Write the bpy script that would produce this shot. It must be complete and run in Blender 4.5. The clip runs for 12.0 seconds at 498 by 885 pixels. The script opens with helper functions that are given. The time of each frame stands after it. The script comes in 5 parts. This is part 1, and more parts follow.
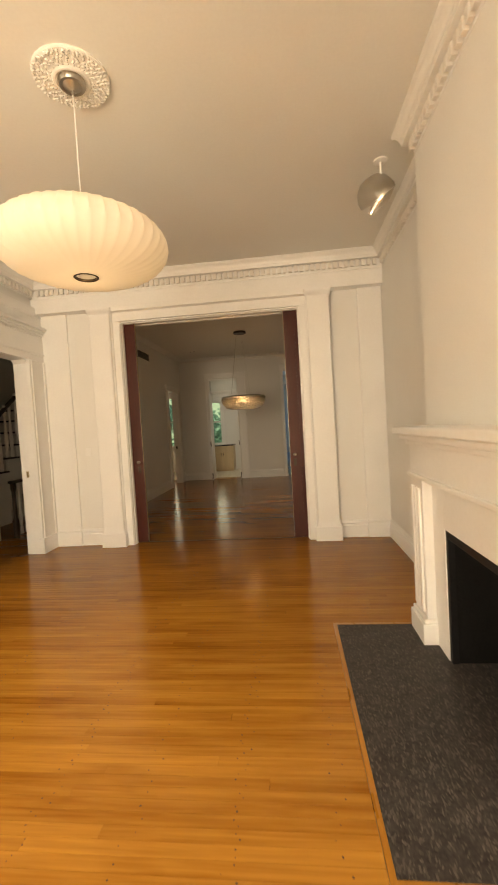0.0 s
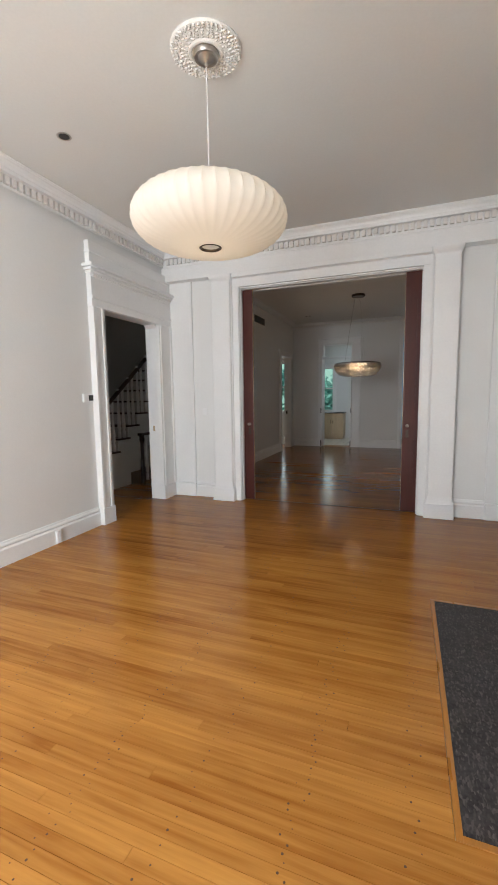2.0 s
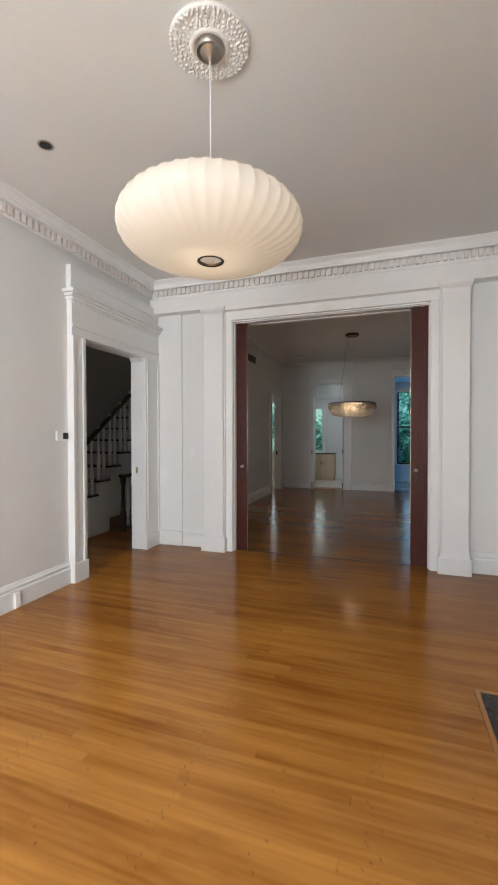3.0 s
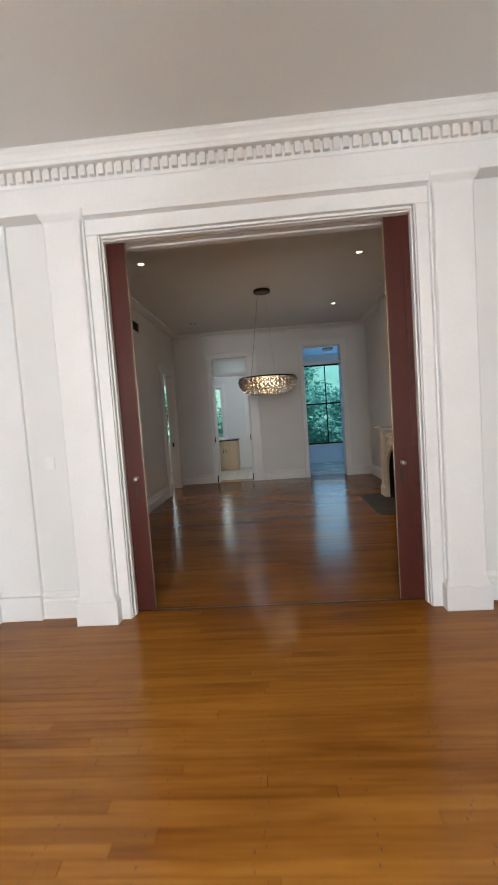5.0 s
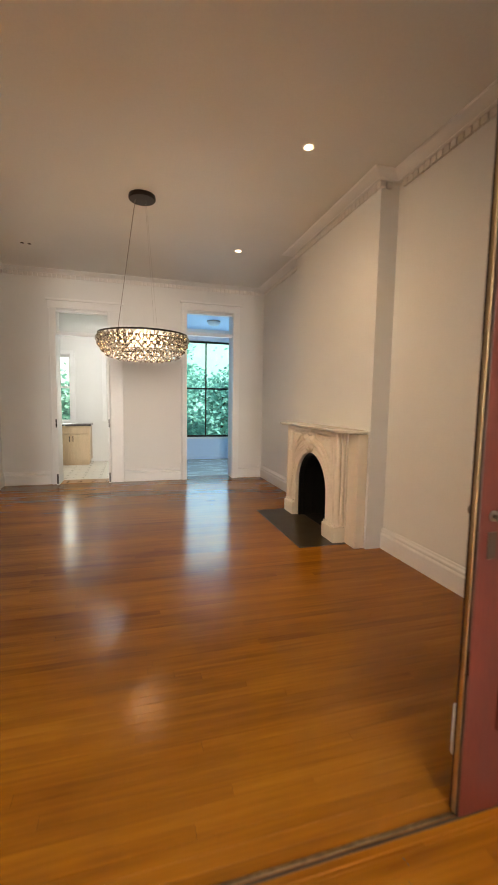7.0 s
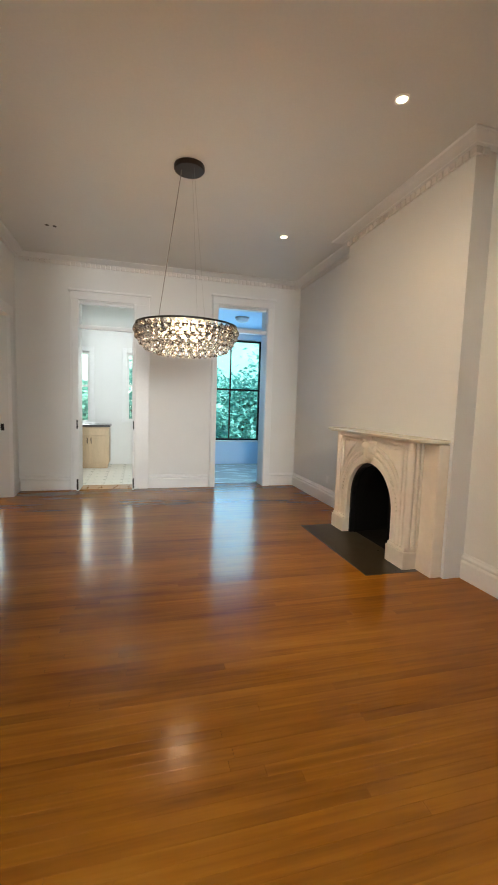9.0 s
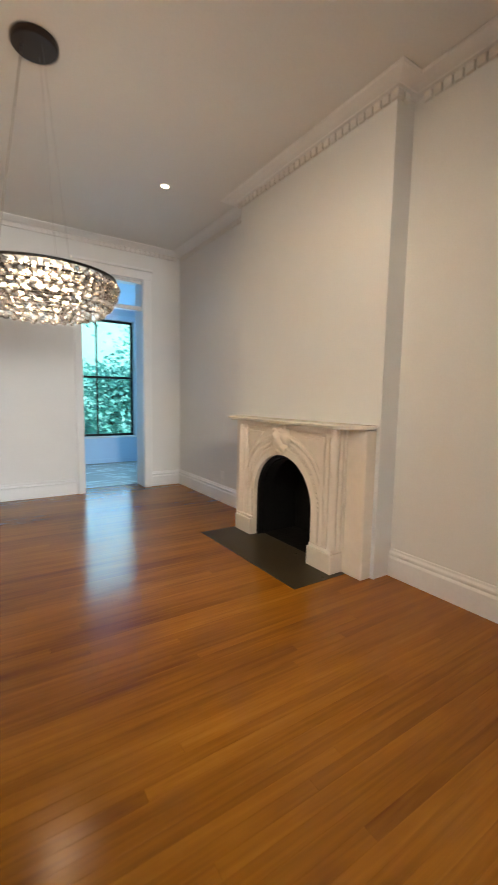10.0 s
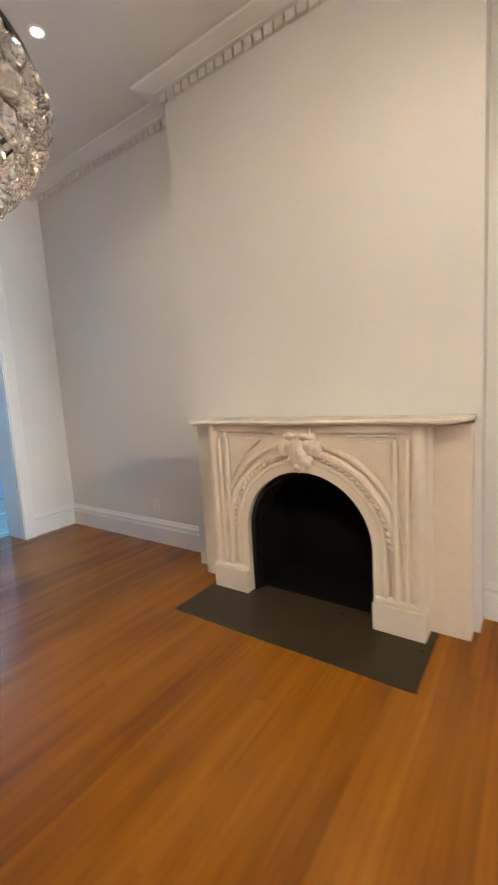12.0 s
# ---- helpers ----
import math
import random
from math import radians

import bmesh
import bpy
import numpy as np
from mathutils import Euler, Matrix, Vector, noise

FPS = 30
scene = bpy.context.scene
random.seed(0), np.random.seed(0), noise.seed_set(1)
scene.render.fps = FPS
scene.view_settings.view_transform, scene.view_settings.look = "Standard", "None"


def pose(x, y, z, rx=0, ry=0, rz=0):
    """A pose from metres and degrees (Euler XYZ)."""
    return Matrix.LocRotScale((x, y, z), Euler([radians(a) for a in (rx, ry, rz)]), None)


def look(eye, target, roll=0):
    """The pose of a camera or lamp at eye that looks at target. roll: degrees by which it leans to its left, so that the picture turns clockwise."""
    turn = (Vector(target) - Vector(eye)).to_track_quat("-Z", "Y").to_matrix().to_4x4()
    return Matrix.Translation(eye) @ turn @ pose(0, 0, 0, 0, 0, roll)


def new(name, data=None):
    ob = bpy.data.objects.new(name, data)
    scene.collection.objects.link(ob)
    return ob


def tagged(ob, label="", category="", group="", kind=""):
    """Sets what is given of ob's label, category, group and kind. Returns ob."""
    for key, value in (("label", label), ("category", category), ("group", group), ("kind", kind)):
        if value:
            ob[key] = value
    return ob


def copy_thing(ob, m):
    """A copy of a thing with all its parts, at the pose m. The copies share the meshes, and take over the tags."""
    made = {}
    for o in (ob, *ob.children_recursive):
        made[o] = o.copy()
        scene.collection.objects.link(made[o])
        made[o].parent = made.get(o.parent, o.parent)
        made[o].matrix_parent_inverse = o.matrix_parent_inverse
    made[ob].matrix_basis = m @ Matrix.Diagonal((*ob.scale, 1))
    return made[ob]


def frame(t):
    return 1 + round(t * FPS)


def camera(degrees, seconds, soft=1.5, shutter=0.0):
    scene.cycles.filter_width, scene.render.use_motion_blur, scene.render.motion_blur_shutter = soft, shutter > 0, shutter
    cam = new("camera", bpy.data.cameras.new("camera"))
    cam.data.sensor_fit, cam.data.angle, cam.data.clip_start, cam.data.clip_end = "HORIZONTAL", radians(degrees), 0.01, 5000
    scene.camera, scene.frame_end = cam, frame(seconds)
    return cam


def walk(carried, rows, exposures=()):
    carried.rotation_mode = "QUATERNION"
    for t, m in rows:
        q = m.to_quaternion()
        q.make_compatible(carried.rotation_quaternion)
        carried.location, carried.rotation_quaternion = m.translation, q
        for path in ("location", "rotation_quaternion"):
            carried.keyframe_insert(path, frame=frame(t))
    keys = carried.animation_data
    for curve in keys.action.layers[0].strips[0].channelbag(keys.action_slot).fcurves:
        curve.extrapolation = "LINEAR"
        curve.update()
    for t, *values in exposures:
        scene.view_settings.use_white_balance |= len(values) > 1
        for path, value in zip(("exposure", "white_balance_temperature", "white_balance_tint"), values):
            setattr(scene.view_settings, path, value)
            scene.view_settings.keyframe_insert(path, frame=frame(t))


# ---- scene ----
cam = camera(62.4, 12.0, 1.7, 0.4)
PATH = [
    (0, (0.128, -0.07, 1.515), (-0.075, 1.918, 1.438), -3.4),
    (0.5, (0.162, 0.052, 1.571), (-0.228, 2.012, 1.506), -2.2),
    (1, (0.247, -0.054, 1.564), (-0.458, 1.817, 1.558), -0.5),
    (1.5, (0.212, -0.142, 1.538), (-0.618, 1.672, 1.398), -0.7),
    (2, (0.18, -0.17, 1.51), (-0.539, 1.683, 1.288), -0.8),
    (2.5, (0.092, -0.064, 1.508), (-0.566, 1.815, 1.317), -0.8),
    (3, (-0.108, 0.27, 1.519), (-0.759, 2.16, 1.486), -0.1),
    (3.5, (-0.44, 0.641, 1.503), (-0.898, 2.588, 1.480), -0.7),
    (3.7, (-0.502, 0.791, 1.538), (-0.866, 2.756, 1.467), -1.3),
    (5.3, (-0.871, 2.427, 1.556), (-0.929, 4.422, 1.429), -2.9),
    (5.5, (-0.885, 2.635, 1.518), (-0.858, 4.633, 1.421), -1.2),
    (6, (-0.886, 3.293, 1.515), (-0.619, 5.268, 1.356), -1.1),
    (6.5, (-0.929, 3.874, 1.513), (-0.498, 5.82, 1.355), -0.1),
    (7, (-0.998, 4.319, 1.484), (-0.449, 6.232, 1.287), 0.9),
    (7.5, (-1.038, 4.635, 1.49), (-0.536, 6.562, 1.306), 1.3),
    (7.7, (-1.101, 4.743, 1.505), (-0.663, 6.686, 1.322), 1.0),
    (9.3, (-1.3, 5.195, 1.469), (-0.709, 7.096, 1.276), 2.5),
    (9.5, (-1.275, 5.427, 1.46), (-0.505, 7.262, 1.265), 2.1),
    (10, (-1.258, 5.861, 1.398), (-0.162, 7.521, 1.188), 1.0),
    (10.5, (-1.167, 6.284, 1.394), (0.244, 7.677, 1.132), 0.8),
    (11, (-1.119, 6.762, 1.387), (0.397, 8.041, 1.133), 1.6),
    (11.5, (-1.147, 7.208, 1.385), (0.424, 8.41, 1.083), 1.8),
    (12, (-1.128, 7.68, 1.412), (0.491, 8.825, 1.156), -3.6),
]
EXPOSURES = [
    (0.0, -0.48, 12800, 16), (0.5, -0.56, 13200, 16), (1.0, -0.56, 8200, 12), (1.5, -0.57, 6500, 10), (3.5, -0.64, 6600, 11),
    (5.5, 0.08, 6650, 11), (6.0, 0.36, 7700, 15), (6.5, 0.75, 8700, 17), (7.0, 1.12, 8200, 15), (7.7, 1.22, 6950, 9),
    (9.5, 1.20, 6950, 8), (10.5, 1.38, 6500, 9), (12.0, 1.50, 6500, 9)]
walk(cam, [(t, look(eye, target, roll)) for t, eye, target, roll in PATH], EXPOSURES)

# ---- world and light ----
world = bpy.data.worlds.new("World")
scene.world = world
world.use_nodes = True
wn = world.node_tree
sky = wn.nodes.new("ShaderNodeTexSky")
sky.sky_type = "NISHITA"
sky.sun_disc = False
sky.sun_elevation = radians(48)
sky.sun_rotation = radians(200)
wn.links.new(sky.outputs[0], wn.nodes["Background"].inputs[0])
wn.nodes["Background"].inputs[1].default_value = 0.15

sun = new("sun", bpy.data.lights.new("sun", "SUN"))
sun.data.energy, sun.data.angle, sun.data.color = 5.0, radians(0.6), (1.0, 0.94, 0.86)
sun.matrix_world = look((0, 0, 30), (-6, 26, 0))


def area_lamp(name, eye, target, w, h, power, color=(1, 1, 1), spread=180):
    ld = bpy.data.lights.new(name, "AREA")
    ld.shape, ld.size, ld.size_y, ld.energy, ld.color = "RECTANGLE", w, h, power, color
    ld.spread = radians(spread)
    ob = new(name, ld)
    ob.matrix_world = look(eye, target)
    return ob


def point_lamp(name, at, power, color, radius=0.04):
    ld = bpy.data.lights.new(name, "POINT")
    ld.energy, ld.color, ld.shadow_soft_size = power, color, radius
    ob = new(name, ld)
    ob.location = at
    return ob


def spot_lamp(name, at, power, color, angle=95):
    ld = bpy.data.lights.new(name, "SPOT")
    ld.energy, ld.color, ld.shadow_soft_size, ld.spot_size, ld.spot_blend = power, color, 0.05, radians(angle), 1.0
    ob = new(name, ld)
    ob.location = at
    return ob


# daylight of the street windows, behind the start of the walk
area_lamp("daylight_front", (-1.4, -2.62, 1.8), (-3.2, 0.4, 1.85), 1.1, 2.5, 262, (0.90, 0.95, 1.0), 155)
area_lamp("daylight_front", (0.2, -2.66, 1.8), (0.7, 2.0, 1.55), 1.1, 2.5, 76, (0.90, 0.95, 1.0))
# daylight of the garden windows
area_lamp("daylight_garden", (0.9, 14.72, 1.8), (0.9, 10.0, 1.8), 1.15, 2.3, 14, (0.32, 0.62, 1.0))
area_lamp("daylight_garden", (-2.6, 14.72, 1.7), (-2.6, 10.0, 1.7), 0.7, 1.5, 5, (0.86, 0.93, 1.0))
area_lamp("daylight_garden", (-1.2, 14.72, 1.75), (-1.2, 10.0, 1.75), 0.65, 1.4, 4, (0.86, 0.93, 1.0))
area_lamp("daylight_garden", (-4.45, 14.72, 1.85), (-4.2, 10.0, 1.7), 0.9, 1.7, 14, (0.82, 0.92, 1.0))
# added fill for the dark stair hall; no street door or glazing stands here
area_lamp("hall_fill", (-4.4, -2.58, 2.0), (-4.5, 5.0, 2.4), 0.9, 1.4, 16, (0.92, 0.96, 1.0))
WARM = (1.0, 0.79, 0.56)
DOWNLIGHTS = [(0.446, 7.693), (0.478, 10.171), (-2.371, 7.421)]
# adjustable lamps, tilted at the chimney wall
for (dx, dy), aim, power in zip(DOWNLIGHTS, ((1.10, 8.6, 0.6), (1.30, 10.7, 0.6), (1.38, 8.5, 0.95)), (11, 8, 118)):
    spot_lamp("downlight_beam", (dx, dy, 3.57), power, WARM, 92 if dx > 0 else 82).matrix_world = look((dx, dy, 3.57), aim)
point_lamp("chandelier_glow", (-0.862, 8.973, 2.12), 6.0, (1.0, 0.68, 0.40), 0.07)
point_lamp("pendant_glow", (-1.02, 2.295, 2.63), 2.2, (1.0, 0.86, 0.70), 0.08)
KITCHEN_LIGHTS = [(-2.05, 13.05), (-1.55, 13.75)]
spot_lamp("passage_beam", (-3.9, 12.4, 3.57), 90, WARM, 165)
for dx, dy in KITCHEN_LIGHTS:
    spot_lamp("kitchen_beam", (dx, dy, 3.57), 27, (0.74, 0.87, 1.0), 165)

# ---- materials ----


def material(name, color, rough=0.5, metal=0.0, coat=0.0, spec=0.5):
    m = bpy.data.materials.new(name)
    m.use_nodes = True
    b = m.node_tree.nodes["Principled BSDF"]
    b.inputs["Base Color"].default_value = (*color, 1)
    b.inputs["Roughness"].default_value = rough
    b.inputs["Metallic"].default_value = metal
    b.inputs["Coat Weight"].default_value = coat
    b.inputs["Specular IOR Level"].default_value = spec
    return m


def node(m, kind, **inputs):
    n = m.node_tree.nodes.new(kind)
    for key, value in inputs.items():
        n.inputs[key.replace("_", " ")].default_value = value
    return n


def link(m, a, b):
    m.node_tree.links.new(a, b)


def varied(name, color, rough=0.5, scale=6.0, fine=60.0, amount=0.12, bump=0.02, metal=0.0, coat=0.0, stretch=(1, 1, 1), rough_amount=0.12):
    """A surface whose tone, gloss and relief vary at a large and at a fine scale."""
    m = material(name, color, rough, metal, coat)
    b = m.node_tree.nodes["Principled BSDF"]
    tc = node(m, "ShaderNodeTexCoord")
    mp = node(m, "ShaderNodeMapping")
    mp.inputs["Scale"].default_value = stretch
    link(m, tc.outputs["Object"], mp.inputs[0])
    big = node(m, "ShaderNodeTexNoise", Scale=scale, Detail=4.0)
    small = node(m, "ShaderNodeTexNoise", Scale=fine, Detail=5.0)
    link(m, mp.outputs[0], big.inputs["Vector"])
    link(m, mp.outputs[0], small.inputs["Vector"])
    mix = node(m, "ShaderNodeMath")
    mix.operation = "ADD"
    link(m, big.outputs[0], mix.inputs[0])
    link(m, small.outputs[0], mix.inputs[1])
    ramp = node(m, "ShaderNodeMapRange")
    ramp.inputs["From Min"].default_value, ramp.inputs["From Max"].default_value = 0.6, 1.4
    ramp.inputs["To Min"].default_value, ramp.inputs["To Max"].default_value = 1 - amount, 1 + amount
    link(m, mix.outputs[0], ramp.inputs[0])
    hsv = node(m, "ShaderNodeHueSaturation")
    hsv.inputs["Color"].default_value = (*color, 1)
    link(m, ramp.outputs[0], hsv.inputs["Value"])
    link(m, hsv.outputs[0], b.inputs["Base Color"])
    rr = node(m, "ShaderNodeMapRange")
    rr.inputs["To Min"].default_value, rr.inputs["To Max"].default_value = max(0.02, rough - rough_amount), min(1, rough + rough_amount)
    link(m, big.outputs[0], rr.inputs[0])
    link(m, rr.outputs[0], b.inputs["Roughness"])
    if bump:
        bp = node(m, "ShaderNodeBump", Strength=min(1.0, bump * 10), Distance=bump * 0.1)
        link(m, mix.outputs[0], bp.inputs["Height"])
        link(m, bp.outputs[0], b.inputs["Normal"])
    return m


def floor_wood(name, islands):
    """Golden strip flooring: each strip has its own tone, with long grain and darker streaks along x."""
    m = material(name, (0.42, 0.19, 0.05), 0.28, coat=0.02, spec=0.21)
    b = m.node_tree.nodes["Principled BSDF"]
    b.inputs["Coat Roughness"].default_value = 0.16
    if islands:
        rnd = node(m, "ShaderNodeNewGeometry").outputs["Random Per Island"]
    else:
        rnd = node(m, "ShaderNodeObjectInfo").outputs["Random"]
    geo = node(m, "ShaderNodeNewGeometry")
    comb = node(m, "ShaderNodeCombineXYZ")
    mul = node(m, "ShaderNodeMath")
    mul.operation = "MULTIPLY"
    mul.inputs[1].default_value = 31.0
    link(m, rnd, mul.inputs[0])
    link(m, mul.outputs[0], comb.inputs["Z"])
    add = node(m, "ShaderNodeVectorMath")
    link(m, geo.outputs["Position"], add.inputs[0])
    link(m, comb.outputs[0], add.inputs[1])
    mp = node(m, "ShaderNodeMapping")
    mp.inputs["Scale"].default_value = (1.2, 26, 1)
    link(m, add.outputs[0], mp.inputs[0])
    grain = node(m, "ShaderNodeTexNoise", Scale=1.5, Detail=6.0, Roughness=0.55, Distortion=0.3)
    link(m, mp.outputs[0], grain.inputs["Vector"])
    wide = node(m, "ShaderNodeTexNoise", Scale=0.9, Detail=3.0)
    mp2 = node(m, "ShaderNodeMapping")
    mp2.inputs["Scale"].default_value = (0.6, 2.4, 1)
    link(m, geo.outputs["Position"], mp2.inputs[0])
    link(m, mp2.outputs[0], wide.inputs["Vector"])
    ramp = node(m, "ShaderNodeValToRGB")
    e = ramp.color_ramp.elements
    e[0].position, e[0].color = 0.24, (0.160, 0.046, 0.005, 1)
    e[1].position, e[1].color = 0.80, (0.57, 0.258, 0.042, 1)
    mid = ramp.color_ramp.elements.new(0.5)
    mid.color = (0.345, 0.127, 0.012, 1)
    sums = node(m, "ShaderNodeMath")
    sums.operation = "MULTIPLY_ADD"
    sums.inputs[1].default_value = 0.10
    link(m, rnd, sums.inputs[0])
    half = node(m, "ShaderNodeMath")
    half.operation = "MULTIPLY_ADD"
    half.inputs[1].default_value, half.inputs[2].default_value = 0.34, -0.02
    link(m, grain.outputs[0], half.inputs[0])
    link(m, half.outputs[0], sums.inputs[2])
    more = node(m, "ShaderNodeMath")
    more.operation = "MULTIPLY_ADD"
    more.inputs[1].default_value = 0.42
    link(m, wide.outputs[0], more.inputs[0])
    link(m, sums.outputs[0], more.inputs[2])
    blot = node(m, "ShaderNodeTexNoise", Scale=2.6, Detail=3.0, Roughness=0.5)
    mp3 = node(m, "ShaderNodeMapping")
    mp3.inputs["Scale"].default_value = (0.7, 1.6, 1)
    link(m, add.outputs[0], mp3.inputs[0])
    link(m, mp3.outputs[0], blot.inputs["Vector"])
    dark = node(m, "ShaderNodeMapRange")
    dark.inputs["From Min"].default_value, dark.inputs["From Max"].default_value = 0.26, 0.46
    dark.inputs["To Min"].default_value, dark.inputs["To Max"].default_value = -0.07, 0.0
    link(m, blot.outputs[0], dark.inputs[0])
    tone = node(m, "ShaderNodeMath")
    link(m, more.outputs[0], tone.inputs[0])
    link(m, dark.outputs[0], tone.inputs[1])
    link(m, tone.outputs[0], ramp.inputs[0])
    # daylight of the street windows painted into the boards: paler toward the street
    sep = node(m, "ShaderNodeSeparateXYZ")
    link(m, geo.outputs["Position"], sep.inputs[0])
    # worn holds the painted daylight's mask: y position broken up by noise
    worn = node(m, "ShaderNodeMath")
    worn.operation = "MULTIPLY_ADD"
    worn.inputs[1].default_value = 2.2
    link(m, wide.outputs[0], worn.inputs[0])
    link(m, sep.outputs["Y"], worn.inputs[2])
    window_light = node(m, "ShaderNodeMapRange")
    window_light.inputs["From Min"].default_value, window_light.inputs["From Max"].default_value = 6.3, 1.0
    window_light.inputs["To Min"].default_value, window_light.inputs["To Max"].default_value = 0.0, 0.70
    link(m, worn.outputs[0], window_light.inputs[0])
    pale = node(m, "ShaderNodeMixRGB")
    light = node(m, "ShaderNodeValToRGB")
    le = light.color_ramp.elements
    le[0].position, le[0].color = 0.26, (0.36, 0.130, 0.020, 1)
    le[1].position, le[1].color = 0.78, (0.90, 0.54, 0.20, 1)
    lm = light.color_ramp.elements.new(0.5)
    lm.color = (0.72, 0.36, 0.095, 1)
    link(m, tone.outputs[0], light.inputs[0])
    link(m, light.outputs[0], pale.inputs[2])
    link(m, window_light.outputs[0], pale.inputs[0])
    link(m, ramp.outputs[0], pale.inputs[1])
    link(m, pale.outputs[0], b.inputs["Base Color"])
    rr = node(m, "ShaderNodeMapRange")
    rr.inputs["To Min"].default_value, rr.inputs["To Max"].default_value = 0.12, 0.25
    link(m, wide.outputs[0], rr.inputs[0])
    link(m, rr.outputs[0], b.inputs["Roughness"])
    bp = node(m, "ShaderNodeBump", Strength=0.04, Distance=0.002)
    link(m, grain.outputs[0], bp.inputs["Height"])
    link(m, bp.outputs[0], b.inputs["Normal"])
    return m


WALL = varied("wall_paint", (0.745, 0.748, 0.735), 0.55, 1.5, 90, 0.035, 0.005)
CEIL = varied("ceiling_paint", (0.73, 0.735, 0.715), 0.75, 1.2, 50, 0.03, 0.005)
TRIM = varied("trim_paint", (0.785, 0.79, 0.785), 0.36, 3.0, 40, 0.035, 0.003)
DENTIL = varied("dentil_paint", (0.74, 0.72, 0.69), 0.45, 5.0, 60, 0.05, 0.01)
PLASTER = varied("medallion_plaster", (0.76, 0.75, 0.72), 0.6, 20, 120, 0.08, 0.04)
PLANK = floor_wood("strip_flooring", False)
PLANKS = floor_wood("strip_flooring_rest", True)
EDGEWOOD = varied("hearth_border_wood", (0.38, 0.155, 0.022), 0.3, 3, 60, 0.2, 0.01, coat=0.2, stretch=(8, 1, 1))
SUBFLOOR = material("subfloor", (0.05, 0.025, 0.01), 0.9)
NAIL = material("nail_hole", (0.085, 0.034, 0.012), 0.7)
MAHOGANY = varied("mahogany", (0.060, 0.010, 0.0055), 0.45, 2.0, 26, 0.28, 0.004, coat=0.0, stretch=(6, 6, 0.5))
MAHOGANY.node_tree.nodes["Principled BSDF"].inputs["Specular IOR Level"].default_value = 0.25
DARKWOOD = varied("dark_rail_wood", (0.035, 0.014, 0.009), 0.3, 3, 30, 0.25, 0.01, coat=0.3)
SLATE = varied("speckled_stone", (0.045, 0.040, 0.041), 0.48, 14, 70, 0.55, 0.03)
vor = node(SLATE, "ShaderNodeTexVoronoi", Scale=78.0, Randomness=1.0)
vor_at = node(SLATE, "ShaderNodeTexCoord")
vor_map = node(SLATE, "ShaderNodeMapping")
vor_map.inputs["Scale"].default_value = (1.9, 0.8, 1)
vor_map.inputs["Rotation"].default_value = (0, 0, 0.25)
link(SLATE, vor_at.outputs["Object"], vor_map.inputs[0])
link(SLATE, vor_map.outputs[0], vor.inputs["Vector"])
fleck = node(SLATE, "ShaderNodeMapRange")
fleck.inputs["From Min"].default_value, fleck.inputs["From Max"].default_value = 0.60, 0.95
link(SLATE, vor.outputs["Color"], fleck.inputs[0])
flecked = node(SLATE, "ShaderNodeMixRGB")
flecked.inputs[2].default_value = (0.125, 0.112, 0.105, 1)
slate_bsdf = SLATE.node_tree.nodes["Principled BSDF"]
link(SLATE, slate_bsdf.inputs["Base Color"].links[0].from_socket, flecked.inputs[1])
link(SLATE, fleck.outputs[0], flecked.inputs[0])
link(SLATE, flecked.outputs[0], slate_bsdf.inputs["Base Color"])
SLATE_DARK = varied("dark_slate", (0.050, 0.038, 0.022), 0.32, 5, 60, 0.22, 0.002)
MARBLE = varied("cream_marble", (0.80, 0.73, 0.62), 0.36, 4, 20, 0.05, 0.004)
MARBLE_TOP = varied("polished_marble", (0.74, 0.70, 0.60), 0.18, 5, 24, 0.08, 0.0)
IRON = varied("black_iron", (0.008, 0.008, 0.009), 0.5, 8, 60, 0.3, 0.03, metal=0.0)
SOOT = varied("sooty_brick", (0.007, 0.007, 0.007), 0.9, 8, 40, 0.3, 0.06)
for dull in (SOOT, IRON, SLATE, SLATE_DARK):
    dull.node_tree.nodes["Principled BSDF"].inputs["Specular IOR Level"].default_value = 0.16
BLACK = material("black_metal", (0.015, 0.013, 0.012), 0.38, 0.6)
BRONZE = material("dark_bronze", (0.05, 0.035, 0.025), 0.35, 0.8)
NICKEL = varied("brushed_nickel", (0.45, 0.42, 0.38), 0.32, 6, 80, 0.1, 0.0, metal=1.0)
KNOB = varied("worn_steel_knob", (0.26, 0.24, 0.22), 0.34, 8, 80, 0.15, 0.0, metal=1.0)
BRASS = varied("aged_brass", (0.60, 0.46, 0.28), 0.35, 6, 60, 0.2, 0.0, metal=1.0)
TRACK = varied("worn_track_brass", (0.20, 0.13, 0.065), 0.42, 5, 40, 0.45, 0.01, metal=0.7)
CHROME = material("chrome", (0.85, 0.82, 0.78), 0.08, 1.0)
PLASTIC = material("white_plastic", (0.80, 0.80, 0.79), 0.4)
SCREEN = material("dark_screen", (0.02, 0.022, 0.02), 0.15)
CABLE = material("steel_cable", (0.30, 0.28, 0.25), 0.35, 0.9)
CORD = material("white_cord", (0.75, 0.74, 0.72), 0.5)
OAK = varied("pale_maple", (0.55, 0.40, 0.25), 0.42, 2, 30, 0.14, 0.01, stretch=(5, 5, 0.6))
GRANITE = varied("dark_granite", (0.035, 0.03, 0.028), 0.2, 20, 90, 0.5, 0.0)
TILE = varied("pale_tile", (0.74, 0.69, 0.60), 0.3, 3, 40, 0.08, 0.01)
GROUT = material("grout", (0.60, 0.56, 0.49), 0.9)
SUNFLOOR = varied("pale_floorboards", (0.45, 0.43, 0.38), 0.25, 2, 30, 0.10, 0.01, stretch=(1, 8, 1))
